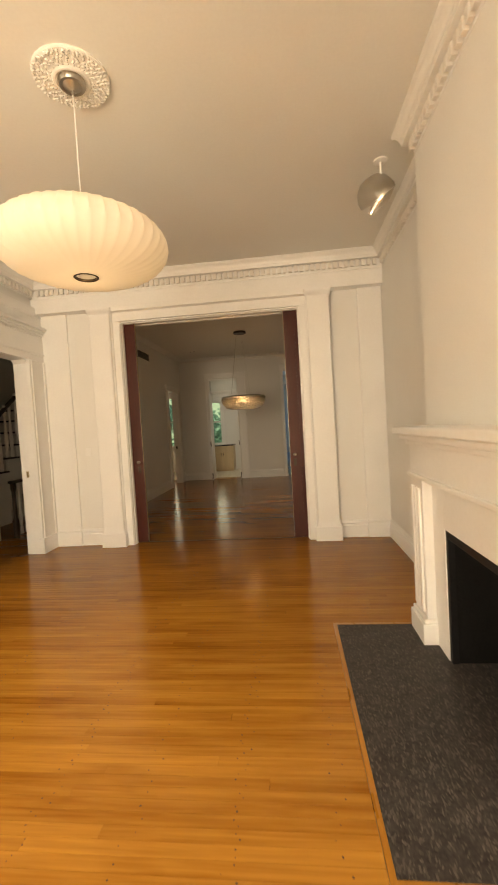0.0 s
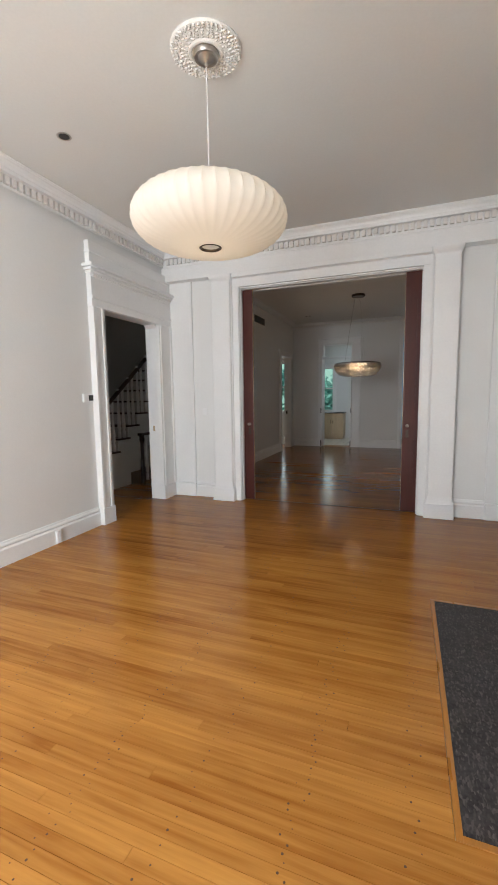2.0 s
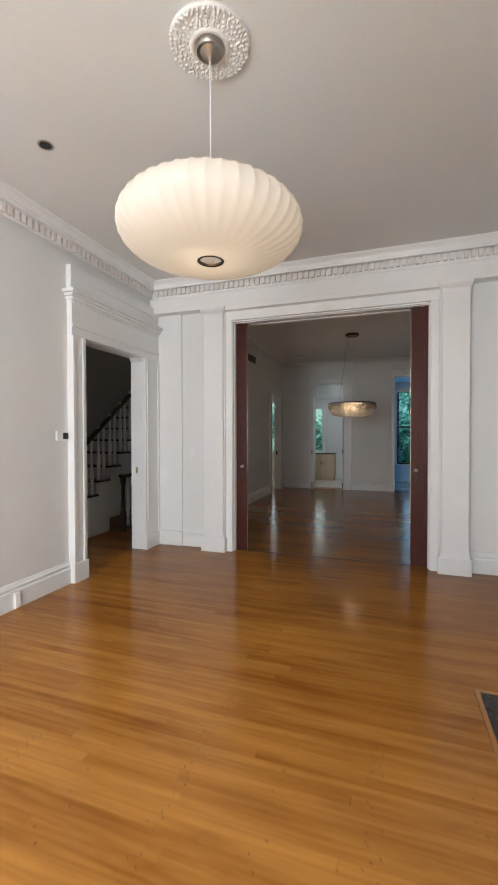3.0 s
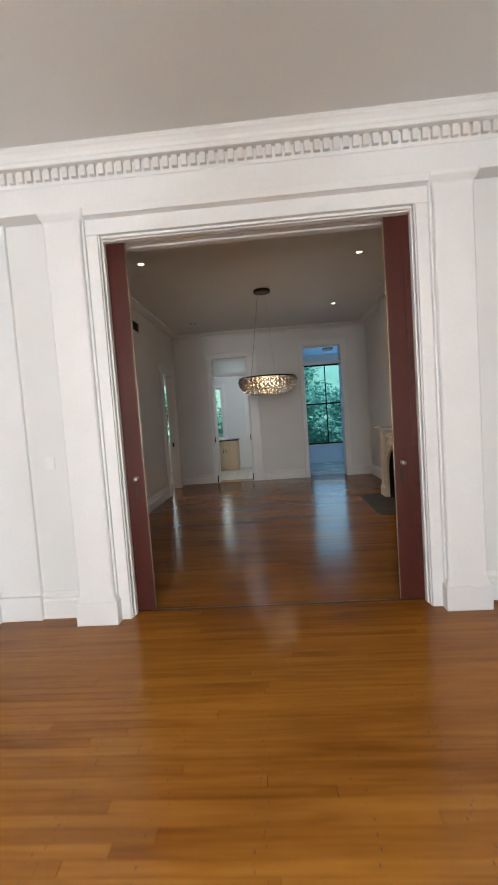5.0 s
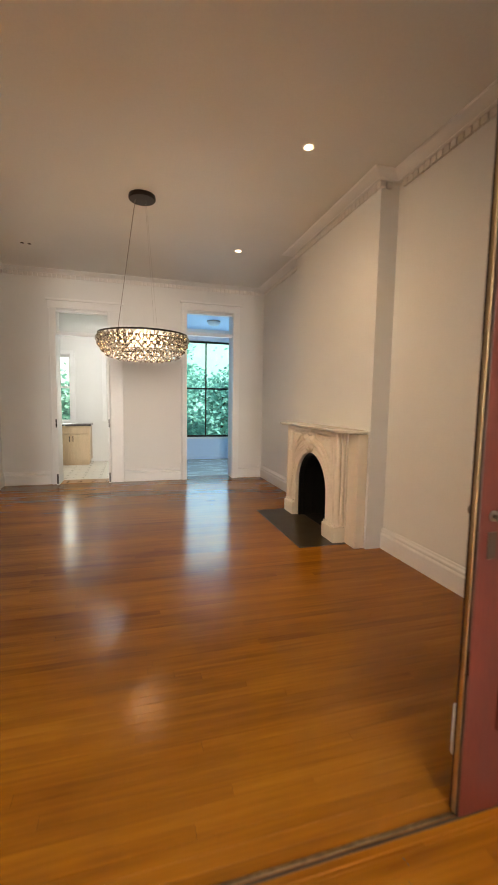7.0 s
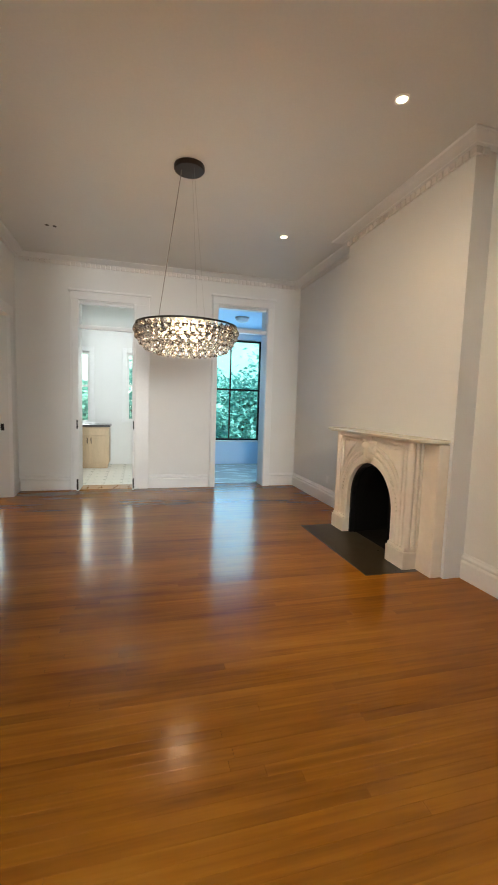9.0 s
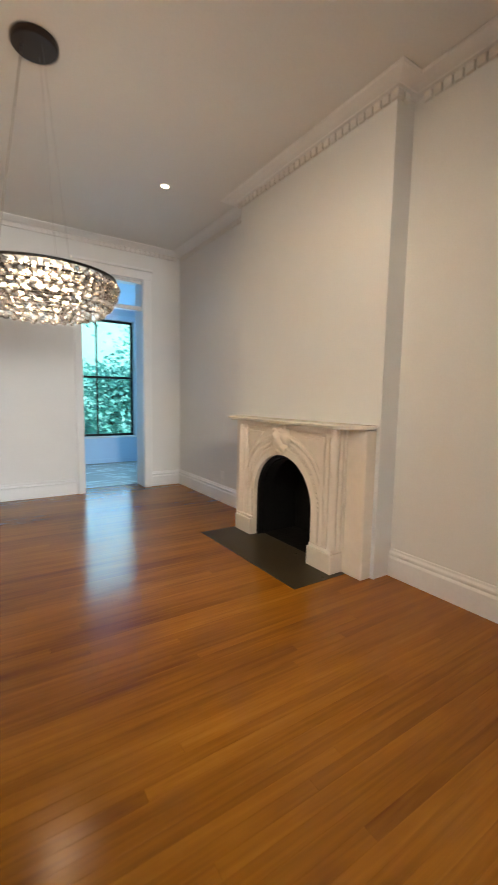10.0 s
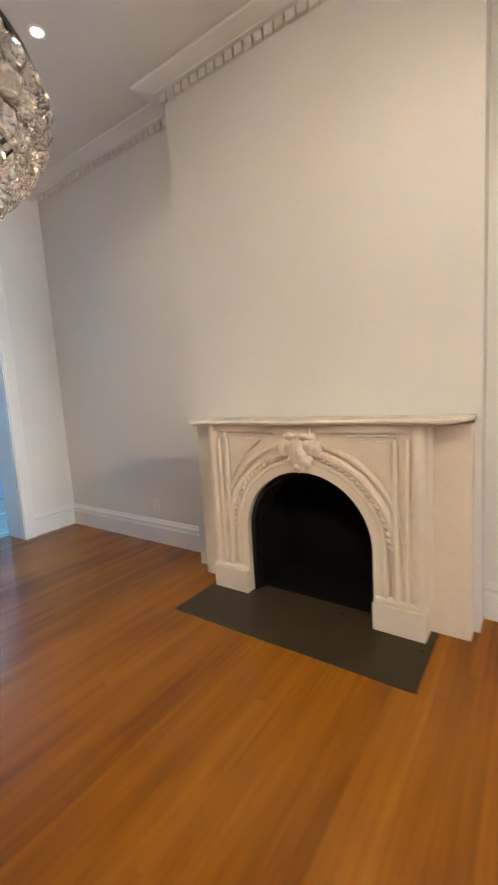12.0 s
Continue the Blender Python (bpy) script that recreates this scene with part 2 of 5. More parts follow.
BARK = varied("bark", (0.11, 0.08, 0.06), 0.9, 6, 30, 0.35, 0.08, stretch=(4, 4, 0.8))
GRASS = varied("lawn", (0.07, 0.13, 0.03), 0.9, 1.2, 40, 0.4, 0.05)
SUNWALL = varied("pale_blue_sunroom", (0.52, 0.70, 0.86), 0.5, 1.5, 60, 0.04, 0.005)
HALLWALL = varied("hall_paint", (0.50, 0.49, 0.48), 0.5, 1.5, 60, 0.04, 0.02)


def leaf_material(name, color):
    m = material(name, color, 0.5)
    b = m.node_tree.nodes["Principled BSDF"]
    rnd = node(m, "ShaderNodeNewGeometry").outputs["Random Per Island"]
    mr = node(m, "ShaderNodeMapRange")
    mr.inputs["To Min"].default_value, mr.inputs["To Max"].default_value = 0.8, 1.8
    link(m, rnd, mr.inputs[0])
    hsv = node(m, "ShaderNodeHueSaturation")
    hsv.inputs["Color"].default_value = (*color, 1)
    link(m, mr.outputs[0], hsv.inputs["Value"])
    link(m, hsv.outputs[0], b.inputs["Base Color"])
    tr = node(m, "ShaderNodeBsdfTranslucent")
    link(m, hsv.outputs[0], tr.inputs[0])
    mix = node(m, "ShaderNodeMixShader")
    mix.inputs[0].default_value = 0.4
    link(m, b.outputs[0], mix.inputs[1])
    link(m, tr.outputs[0], mix.inputs[2])
    link(m, mix.outputs[0], m.node_tree.nodes["Material Output"].inputs[0])
    return m


LEAF = leaf_material("green_leaves", (0.16, 0.37, 0.32))
LEAF_DARK = leaf_material("deep_green_leaves", (0.11, 0.29, 0.26))


def shade_material():
    m = material("ribbed_shade", (0.86, 0.83, 0.77), 0.6)
    b = m.node_tree.nodes["Principled BSDF"]
    tr = node(m, "ShaderNodeBsdfTranslucent")
    tr.inputs[0].default_value = (0.92, 0.88, 0.80, 1)
    mix = node(m, "ShaderNodeMixShader")
    mix.inputs[0].default_value = 0.45
    link(m, b.outputs[0], mix.inputs[1])
    link(m, tr.outputs[0], mix.inputs[2])
    link(m, mix.outputs[0], m.node_tree.nodes["Material Output"].inputs[0])
    return m


def glow(name, color, strength):
    m = material(name, color, 0.5)
    b = m.node_tree.nodes["Principled BSDF"]
    b.inputs["Emission Color"].default_value = (*color, 1)
    b.inputs["Emission Strength"].default_value = strength
    return m


def glass(name, color=(1, 1, 1), rough=0.0, ior=1.5):
    m = material(name, color, rough)
    b = m.node_tree.nodes["Principled BSDF"]
    b.inputs["Transmission Weight"].default_value = 1.0
    b.inputs["IOR"].default_value = ior
    return m


SHADE = shade_material()
BULB = glow("warm_bulb", (1.0, 0.66, 0.36), 45.0)
BULB_SOFT = glow("pendant_bulb", (1.0, 0.84, 0.56), 9.0)
LENS = glow("lit_lens", (1.0, 0.80, 0.56), 9.0)


def crystal_material():
    """Cut glass: part refracting, part clear, so that the bulbs inside light the room."""
    m = glass("crystal", (1.0, 0.95, 0.89), 0.04, 1.48)
    b = m.node_tree.nodes["Principled BSDF"]
    b.inputs["Transmission Weight"].default_value = 0.98
    tr = node(m, "ShaderNodeBsdfTransparent")
    mix = node(m, "ShaderNodeMixShader")
    mix.inputs[0].default_value = 0.3
    link(m, b.outputs[0], mix.inputs[1])
    link(m, tr.outputs[0], mix.inputs[2])
    link(m, mix.outputs[0], m.node_tree.nodes["Material Output"].inputs[0])
    return m


CRYSTAL = crystal_material()
# blue cast of the daylight is put into this pane's glass colour
PANE_BLUE = glass("blue_daylight_glass", (0.55, 0.88, 1.0), 0.0, 1.1)
PANE = glass("window_glass", (0.97, 1.0, 0.99), 0.0, 1.1)
DOME = glass("clear_dome_glass", (0.86, 0.85, 0.82), 0.28, 1.3)

# ---- building helpers ----


def finish(name, bm, mat, parent=None, smooth=False):
    me = bpy.data.meshes.new(name)
    bmesh.ops.recalc_face_normals(bm, faces=bm.faces)
    bm.to_mesh(me)
    bm.free()
    me.materials.append(mat)
    if smooth:
        me.polygons.foreach_set("use_smooth", [True] * len(me.polygons))
        me.set_sharp_from_angle(angle=radians(38))
    ob = new(name, me)
    ob.parent = parent
    return ob


def part(name, bm, mat, parent, label="", smooth=False):
    ob = finish(name, bm, mat, parent, smooth)
    if label:
        ob["label"] = label
    return ob


def shared(name, me, parent, at=(0, 0, 0), turn=0.0):
    ob = new(name, me)
    ob.parent = parent
    ob.matrix_basis = pose(*at, 0, 0, turn)
    return ob


def empty(name, label, category, group="", kind="", at=(0, 0, 0)):
    ob = new(name)
    ob.location = at
    return tagged(ob, label, category, group, kind)


def structure(name, bm, mat, label="", smooth=False):
    return tagged(finish(name, bm, mat, None, smooth), label, "", "", "structure")


def box(bm, x0, x1, y0, y1, z0, z1, bevel=0.0, segments=2):
    r = bmesh.ops.create_cube(bm, size=1.0, matrix=Matrix.Translation(((x0 + x1) / 2, (y0 + y1) / 2, (z0 + z1) / 2)) @ Matrix.Diagonal((abs(x1 - x0), abs(y1 - y0), abs(z1 - z0), 1)))
    if bevel:
        edges = {e for v in r["verts"] for e in v.link_edges}
        bmesh.ops.bevel(bm, geom=list(edges), offset=bevel, segments=segments, affect="EDGES", profile=0.6)
    return bm


def boxed(x0, x1, y0, y1, z0, z1, bevel=0.0, segments=2):
    return box(bmesh.new(), x0, x1, y0, y1, z0, z1, bevel, segments)


def sweep(bm, profile, path, closed=False):
    """A moulding: profile of (distance from the wall, height) along a plan path with the room on its left."""
    n = len(path)
    rings = []
    for i, p in enumerate(path):
        p = Vector(p)
        a = (p - Vector(path[i - 1])).normalized() if (i or closed) else None
        b = (Vector(path[(i + 1) % n]) - p).normalized() if (i < n - 1 or closed) else None
        a, b = a or b, b or a
        na, nb = Vector((-a.y, a.x)), Vector((-b.y, b.x))
        m = (na + nb) / (1 + na.dot(nb))
        rings.append([bm.verts.new((p.x + m.x * d, p.y + m.y * d, z)) for d, z in profile])
    for i in range(n if closed else n - 1):
        r, s = rings[i], rings[(i + 1) % n]
        for j in range(len(profile) - 1):
            bm.faces.new((r[j], s[j], s[j + 1], r[j + 1]))
    if not closed:
        bm.faces.new(rings[0])
        bm.faces.new(rings[-1])
    return bm


def lathe(bm, profile, at=(0, 0, 0), n=24, wave=None, caps=True):
    """Turns a profile of (radius, height) round the z axis at a place."""
    rings = []
    for r, z in profile:
        ring = []
        for k in range(n):
            a = 2 * math.pi * k / n
            q = r * (wave(k, z) if wave else 1)
            ring.append(bm.verts.new((at[0] + q * math.cos(a), at[1] + q * math.sin(a), at[2] + z)))
        rings.append(ring)
    for r, s in zip(rings, rings[1:]):
        for k in range(n):
            bm.faces.new((r[k], r[(k + 1) % n], s[(k + 1) % n], s[k]))
    if caps:
        bm.faces.new(rings[0])
        bm.faces.new(rings[-1])
    return bm


def tube(bm, pts, r, n=8, radii=None):
    rings = []
    pts = [Vector(p) for p in pts]
    for i, p in enumerate(pts):
        d = (pts[min(i + 1, len(pts) - 1)] - pts[max(i - 1, 0)]).normalized()
        u = d.cross(Vector((0.31, 0.17, 0.93)) if abs(d.z) < 0.9 else Vector((1, 0, 0))).normalized()
        v = d.cross(u)
        q = radii[i] if radii else r
        rings.append([bm.verts.new(p + (u * math.cos(2 * math.pi * k / n) + v * math.sin(2 * math.pi * k / n)) * q) for k in range(n)])
    for a, b in zip(rings, rings[1:]):
        for k in range(n):
            bm.faces.new((a[k], a[(k + 1) % n], b[(k + 1) % n], b[k]))
    bm.faces.new(rings[0])
    bm.faces.new(rings[-1])
    return bm


def wall(name, along, t0, t1, a0, a1, z0, z1, openings, mat, label):
    """A straight wall with through openings (from, to, sill, head); along is the axis it runs on."""
    bm = bmesh.new()

    def put(b0, b1, c0, c1):
        if b1 - b0 > 1e-4 and c1 - c0 > 1e-4:
            box(bm, *((b0, b1, t0, t1) if along == "x" else (t0, t1, b0, b1)), c0, c1)
    at = a0
    for b0, b1, c0, c1 in sorted(openings):
        put(at, b0, z0, z1)
        put(b0, b1, z0, c0)
        put(b0, b1, c1, z1)
        at = b1
    put(at, a1, z0, z1)
    bmesh.ops.remove_doubles(bm, verts=bm.verts, dist=1e-5)
    return structure(name, bm, mat, label)


# ---- the large structure ----
H = 3.60
WX, EX1, EX2, WX2 = -3.25, 1.36, 1.485, -3.10
PY0, PY1, NY = 5.36, 5.57, 12.07
FLOOR = structure("floor", boxed(-5.5, 1.75, -2.85, 12.37, -0.16, -0.030), SUBFLOOR, "golden oak strip flooring with a glossy worn finish")
structure("ceiling", boxed(-5.75, 1.80, -2.85, 15.0, H, H + 0.2), CEIL, "smooth off-white painted plaster ceiling")
wall("wall_west_front", "y", WX - 0.15, WX, -2.85, PY0, 0, H, [(3.87, 4.99, 0, 2.565)], WALL, "white painted plaster wall with a doorway")
wall("wall_partition", "x", PY0, PY1, WX - 0.15, 1.80, 0, H, [(-2.05, 0.30, 0, 3.04)], WALL, "white painted partition with a wide pocket-door opening")
wall("wall_west_back", "y", WX2 - 0.15, WX2, PY1, 14.75, 0, H, [(10.70, 11.62, 0, 2.60)], WALL, "white painted plaster wall of the back room")
wall("wall_east_front", "y", EX1, EX1 + 0.4, -2.85, PY0, 0, H, [(1.80, 2.51, 0, 0.82)], WALL, "white painted plaster wall beside the chimney")
wall("wall_east_back", "y", EX2, EX2 + 0.315, PY1, NY, 0, H, [(8.43, 9.30, 0, 0.92)], WALL, "white painted plaster wall of the back room")
wall("chimney_breast_front", "y", 1.12, EX1, 1.25, 3.06, 0, H, [(1.80, 2.51, 0, 0.82)], WALL, "white painted chimney breast")
wall("chimney_breast_back", "y", 1.288, EX2, 7.91, 9.95, 0, H, [(8.43, 9.30, 0, 0.92)], WALL, "white painted chimney breast over the marble mantel")
wall("wall_south", "x", -2.85, -2.6, -5.5, EX1, 0, H, [(-1.95, -0.85, 0.45, 3.05), (-0.35, 0.75, 0.45, 3.05)], WALL, "white painted street wall with two tall windows")
wall("wall_north", "x", NY, NY + 0.30, WX2, 1.80, 0, H, [(-2.20, -1.38, 0, 2.99), (0.0, 0.87, 0, 3.12)], WALL, "white painted wall with two tall doorways")
wall("wall_garden", "x", 14.75, 14.95, -5.5, 1.80, 0, H, [(-4.95, -3.95, 0.93, 2.75), (-3.04, -2.34, 0.95, 2.50), (-1.55, -0.85, 1.0, 2.52), (0.10, 1.60, 0.565, 2.985)], WALL, "white painted garden wall with tall windows")
wall("wall_rear_divider", "y", -0.65, -0.55, NY + 0.30, 14.75, 0, H, [], WALL, "white painted wall beside the kitchen")
wall("wall_sunroom_east", "y", 1.70, 1.80, NY + 0.30, 14.75, 0, H, [], SUNWALL, "pale blue sunroom side wall")
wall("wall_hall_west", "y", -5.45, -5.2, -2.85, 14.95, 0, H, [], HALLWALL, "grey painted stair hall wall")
structure("kitchen_floor", boxed(-3.10, -0.65, NY + 0.30, 14.75, -0.10, -0.006), GROUT, "pale square ceramic floor tiles")
structure("sunroom_floor", boxed(-0.55, 1.70, NY + 0.30, 14.75, -0.10, -0.002), SUNFLOOR, "pale glossy sunroom floorboards")
structure("hall_back_floor", boxed(-5.5, -3.25, NY + 0.30, 14.75, -0.10, -0.003), SUNFLOOR, "pale boards of the rear passage")

# cornices with dentils
CROWN = [(0.0, 3.3895), (0.004, 3.3895), (0.004, 3.488), (0.070, 3.490), (0.074, 3.518), (0.080, 3.520), (0.086, 3.545), (0.104, 3.568), (0.116, 3.576), (0.120, 3.584), (0.126, 3.586), (0.126, H - 0.001), (0.0, H - 0.001)]

CROWN_BACK = [(0.0, 3.554), (0.016, 3.558), (0.052, 3.560), (0.058, 3.566), (0.100, 3.572), (0.140, 3.580), (0.160, 3.584), (0.166, 3.590), (0.172, 3.592), (0.172, H - 0.001), (0.0, H - 0.001)]


def cornice(path, dentil_runs, label, profile, tall, mid, out, pitch, wide):
    bm = sweep(bmesh.new(), profile, path, True)
    ob = structure("cornice", bm, TRIM, label)
    tooth = boxed(-wide / 2, wide / 2, -out * 0.9, out * 0.9, -tall, tall, 0.003, 1)
    me = bpy.data.meshes.new("dentil")
    tooth.to_mesh(me)
    tooth.free()
    me.materials.append(DENTIL)
    for (x0, y0), (x1, y1) in dentil_runs:
        d = Vector((x1 - x0, y1 - y0))
        k = int(d.length / pitch)
        ang = math.degrees(math.atan2(d.y, d.x))
        nrm = Vector((-d.y, d.x)).normalized() * out
        for i in range(k):
            p = Vector((x0, y0)) + d * ((i + 0.5) / k) + nrm
            shared("dentil", me, ob, (p.x, p.y, mid), ang)
    return ob


FZ = 5.219
ROOM1 = [(EX1, -2.6), (EX1, 1.25), (1.12, 1.25), (1.12, 3.06), (EX1, 3.06), (EX1, FZ), (WX + 0.03, FZ), (WX + 0.03, -2.6)]
ROOM2 = [(EX2, PY1), (EX2, 7.91), (1.288, 7.91), (1.288, 9.95), (EX2, 9.95), (EX2, NY), (WX2, NY), (WX2, PY1)]
cornice(ROOM1, [((1.12, 2.0), (1.12, 3.09)), ((EX1, 3.15), (EX1, 5.18)), ((1.30, FZ), (-3.16, FZ)), ((WX + 0.03, 5.18), (WX + 0.03, 0.6))], "white plaster crown cornice with dentil blocks", CROWN, 0.038, 3.448, 0.020, 0.068, 0.045)
cornice(ROOM2, [((EX2, 5.9), (EX2, 7.83)), ((1.40, 7.91), (1.25, 7.91)), ((1.288, 7.88), (1.288, 9.98)), ((EX2, 10.02), (EX2, 12.0)), ((1.42, NY), (-3.04, NY))], "white plaster crown cornice with dentil blocks", CROWN_BACK, 0.029, 3.529, 0.016, 0.073, 0.060)

BASE = [(0.0, 0.0), (0.030, 0.0), (0.030, 0.150), (0.024, 0.160), (0.018, 0.166), (0.018, 0.174), (0.026, 0.182), (0.024, 0.194), (0.012, 0.208), (0.008, 0.222), (0.0, 0.226)]


def baseboard(path, label="tall white moulded wooden baseboard"):
    return structure("baseboard", sweep(bmesh.new(), BASE, path), TRIM, label)


baseboard([(EX1, 3.06), (EX1, PY0 - 0.03)])
baseboard([(1.06, PY0), (0.71, PY0)])
baseboard([(-2.46, PY0), (-2.83, PY0)])
baseboard([(WX, 3.665), (WX, -2.6), (EX1, -2.6), (EX1, 1.25)])
baseboard([(0.43, PY1), (EX2, PY1), (EX2, 7.905)])
baseboard([(EX2, 9.955), (EX2, NY), (1.0, NY)])
baseboard([(-0.12, NY), (-1.12, NY)])
baseboard([(-2.36, NY), (WX2, NY), (WX2, 11.75)])
baseboard([(WX2, 10.57), (WX2, PY1), (-2.18, PY1)])

# ---- partition trim: pilasters, architrave, frieze ----


def flare(x0, x1, section):
    """A board on the partition whose width and projection change with height: rows of (height, widening, projection)."""
    bm = bmesh.new()
    rings = [[bm.verts.new(p) for p in ((x0 - w, PY0 + 0.002, z), (x0 - w, y + 0.01, z), (x0 - w + 0.01, y, z), (x1 + w - 0.01, y, z), (x1 + w, y + 0.01, z), (x1 + w, PY0 + 0.002, z))] for z, w, y in section]
    for r, t in zip(rings, rings[1:]):
        for k in range(6):
            bm.faces.new((r[k], r[(k + 1) % 6], t[(k + 1) % 6], t[k]))
    bm.faces.new(rings[0])
    bm.faces.new(rings[-1])
    return bm


def pilaster(x0, x1, label):
    p = empty("pilaster", label, "pilaster", "pilasters of the partition", "structure")
    part("shaft", flare(x0, x1, ((0.185, 0.022, 5.184), (0.215, 0.012, 5.190), (0.25, 0.003, 5.198), (0.30, 0.0, 5.200), (3.06, 0.0, 5.200), (3.085, 0.003, 5.198), (3.10, 0.008, 5.194))), TRIM, p, "", True)
    part("plinth", boxed(x0 - 0.030, x1 + 0.026, 5.178, PY0 + 0.002, 0.0, 0.185, 0.005), TRIM, p)
    part("capital", flare(x0, x1, ((3.10, 0.004, 5.197), (3.115, 0.008, 5.194), (3.125, 0.020, 5.184), (3.145, 0.026, 5.178), (3.150, 0.030, 5.174), (3.185, 0.032, 5.172))), TRIM, p, "", True)
    return p


pilaster(0.415, 0.695, "white painted flat wooden pilaster with moulded cap")
q = pilaster(0.415, 0.695, "white painted flat wooden pilaster with moulded cap")
q.matrix_basis = Matrix.Translation((-1.75, 0, 0)) @ Matrix.Diagonal((-1, 1, 1, 1))


def corner_strip(x0, x1):
    p = empty("corner_strip", "white painted flat corner board on the partition", "trim", "", "structure")
    part("board", boxed(x0, x1, 5.325, PY0 + 0.002, 0.2, 3.19, 0.006), TRIM, p)
    part("plinth", boxed(x0, x1 + (0.008 if x0 < 0 else 0), 5.300, PY0 + 0.002, 0.0, 0.20, 0.006), TRIM, p)


corner_strip(WX + 0.002, -2.83)
corner_strip(1.06, EX1 - 0.002)
frz = structure("frieze", boxed(WX + 0.002, EX1 - 0.002, 5.208, PY0 + 0.002, 3.184, 3.389, 0.008), TRIM, "plain white painted frieze board above the opening")
part("bead", boxed(WX + 0.002, EX1 - 0.002, 5.200, PY0 + 0.002, 3.372, 3.386, 0.005), TRIM, frz)
part("head_board", boxed(-2.165, 0.415, 5.2055, PY0 + 0.002, 3.137, 3.20, 0.004), TRIM, frz)


def bar_prism(x0, x1, section):
    """A bar along x with the given section in y and z."""
    bm = bmesh.new()
    ends = [[bm.verts.new((x, y, z)) for y, z in section] for x in (x0, x1)]
    k = len(section)
    for i in range(k):
        bm.faces.new((ends[0][i], ends[0][(i + 1) % k], ends[1][(i + 1) % k], ends[1][i]))
    bm.faces.new(ends[0])
    bm.faces.new(ends[1])
    return bm


arch = empty("door_surround", "white painted stepped architrave round the pocket-door opening", "door frame", "", "structure")
for s, xi in ((1, 0.30), (-1, -2.05)):
    part("outer_band", boxed(*sorted((xi + s * 0.012, xi + s * 0.100)), 5.265, PY0 + 0.002, 0, 3.016, 0.005), TRIM, arch)
    part("outer_bevel", boxed(*sorted((xi + s * 0.100, xi + s * 0.117)), 5.240, PY0 + 0.002, 0, 3.137, 0.007), TRIM, arch)
    part("inner_bead", boxed(*sorted((xi + s * 0.004, xi + s * 0.020)), 5.285, 5.330, 0, 3.05, 0.006), TRIM, arch)
    part("stop", boxed(*sorted((xi - s * 0.006, xi + s * 0.012)), 5.330, 5.384, 0, 3.045, 0.004), TRIM, arch)
part("head_band", boxed(-2.05 - 0.10, 0.30 + 0.10, 5.262, PY0 + 0.002, 3.016, 3.137, 0.005), TRIM, arch)
part("head_bevel", bar_prism(-2.05 - 0.112, 0.30 + 0.112, [(5.212, 3.1365), (5.2625, 3.1365), (5.2625, 3.128)]), TRIM, arch)
part("head_bead", boxed(-2.05, 0.30, 5.300, 5.330, 2.998, 3.044, 0.006), TRIM, arch)
part("head_stop", boxed(-2.05, 0.30, 5.330, 5.384, 2.990, 3.044, 0.004), TRIM, arch)
part("track_slot", boxed(-2.05, 0.30, 5.385, 5.440, 3.030, 3.046), BRONZE, arch, "dark door track slot")
bm = boxed(-2.05, 0.30, 5.442, 5.60, 3.020, 3.044, 0.004)
box(bm, -2.05, 0.30, 5.452, 5.478, 3.010, 3.026, 0.005)
box(bm, -2.05, 0.30, 5.535, 5.608, 3.006, 3.030, 0.006)
part("back_head", bm, TRIM, arch)
part("back_head_band", boxed(-2.17, 0.42, PY1 - 0.002, 5.61, 3.044, 3.20, 0.008), TRIM, arch)
for s, xi in ((1, 0.30), (-1, -2.05)):
    part("back_casing", boxed(*sorted((xi + s * 0.01, xi + s * 0.12)), PY1 - 0.002, 5.61, 0.29, 3.044, 0.008), TRIM, arch)
    bm = boxed(*sorted((xi - s * 0.004, xi + s * 0.13)), PY1 - 0.002, 5.640, 0, 0.23, 0.010)
    box(bm, *sorted((xi + s * 0.004, xi + s * 0.125)), PY1 - 0.002, 5.625, 0.23, 0.295, 0.010)
    part("back_plinth", bm, TRIM, arch)
thr = empty("threshold", "wooden sill with a narrow brass sliding-door track", "threshold", "", "structure")
for k in range(4):
    part("sill_board", boxed(-2.05, 0.30, 5.366 + 0.051 * k, 5.4165 + 0.051 * k, -0.03, 0.001, 0.001, 1), PLANK, thr)
part("slot", boxed(-2.05, 0.30, 5.392, 5.404, 0.0, 0.0025), SUBFLOOR, thr, "dark worn gap")
part("track", boxed(-2.05, 0.30, 5.408, 5.422, 0.0, 0.0035, 0.001, 1), TRACK, thr, "worn dull brass track")


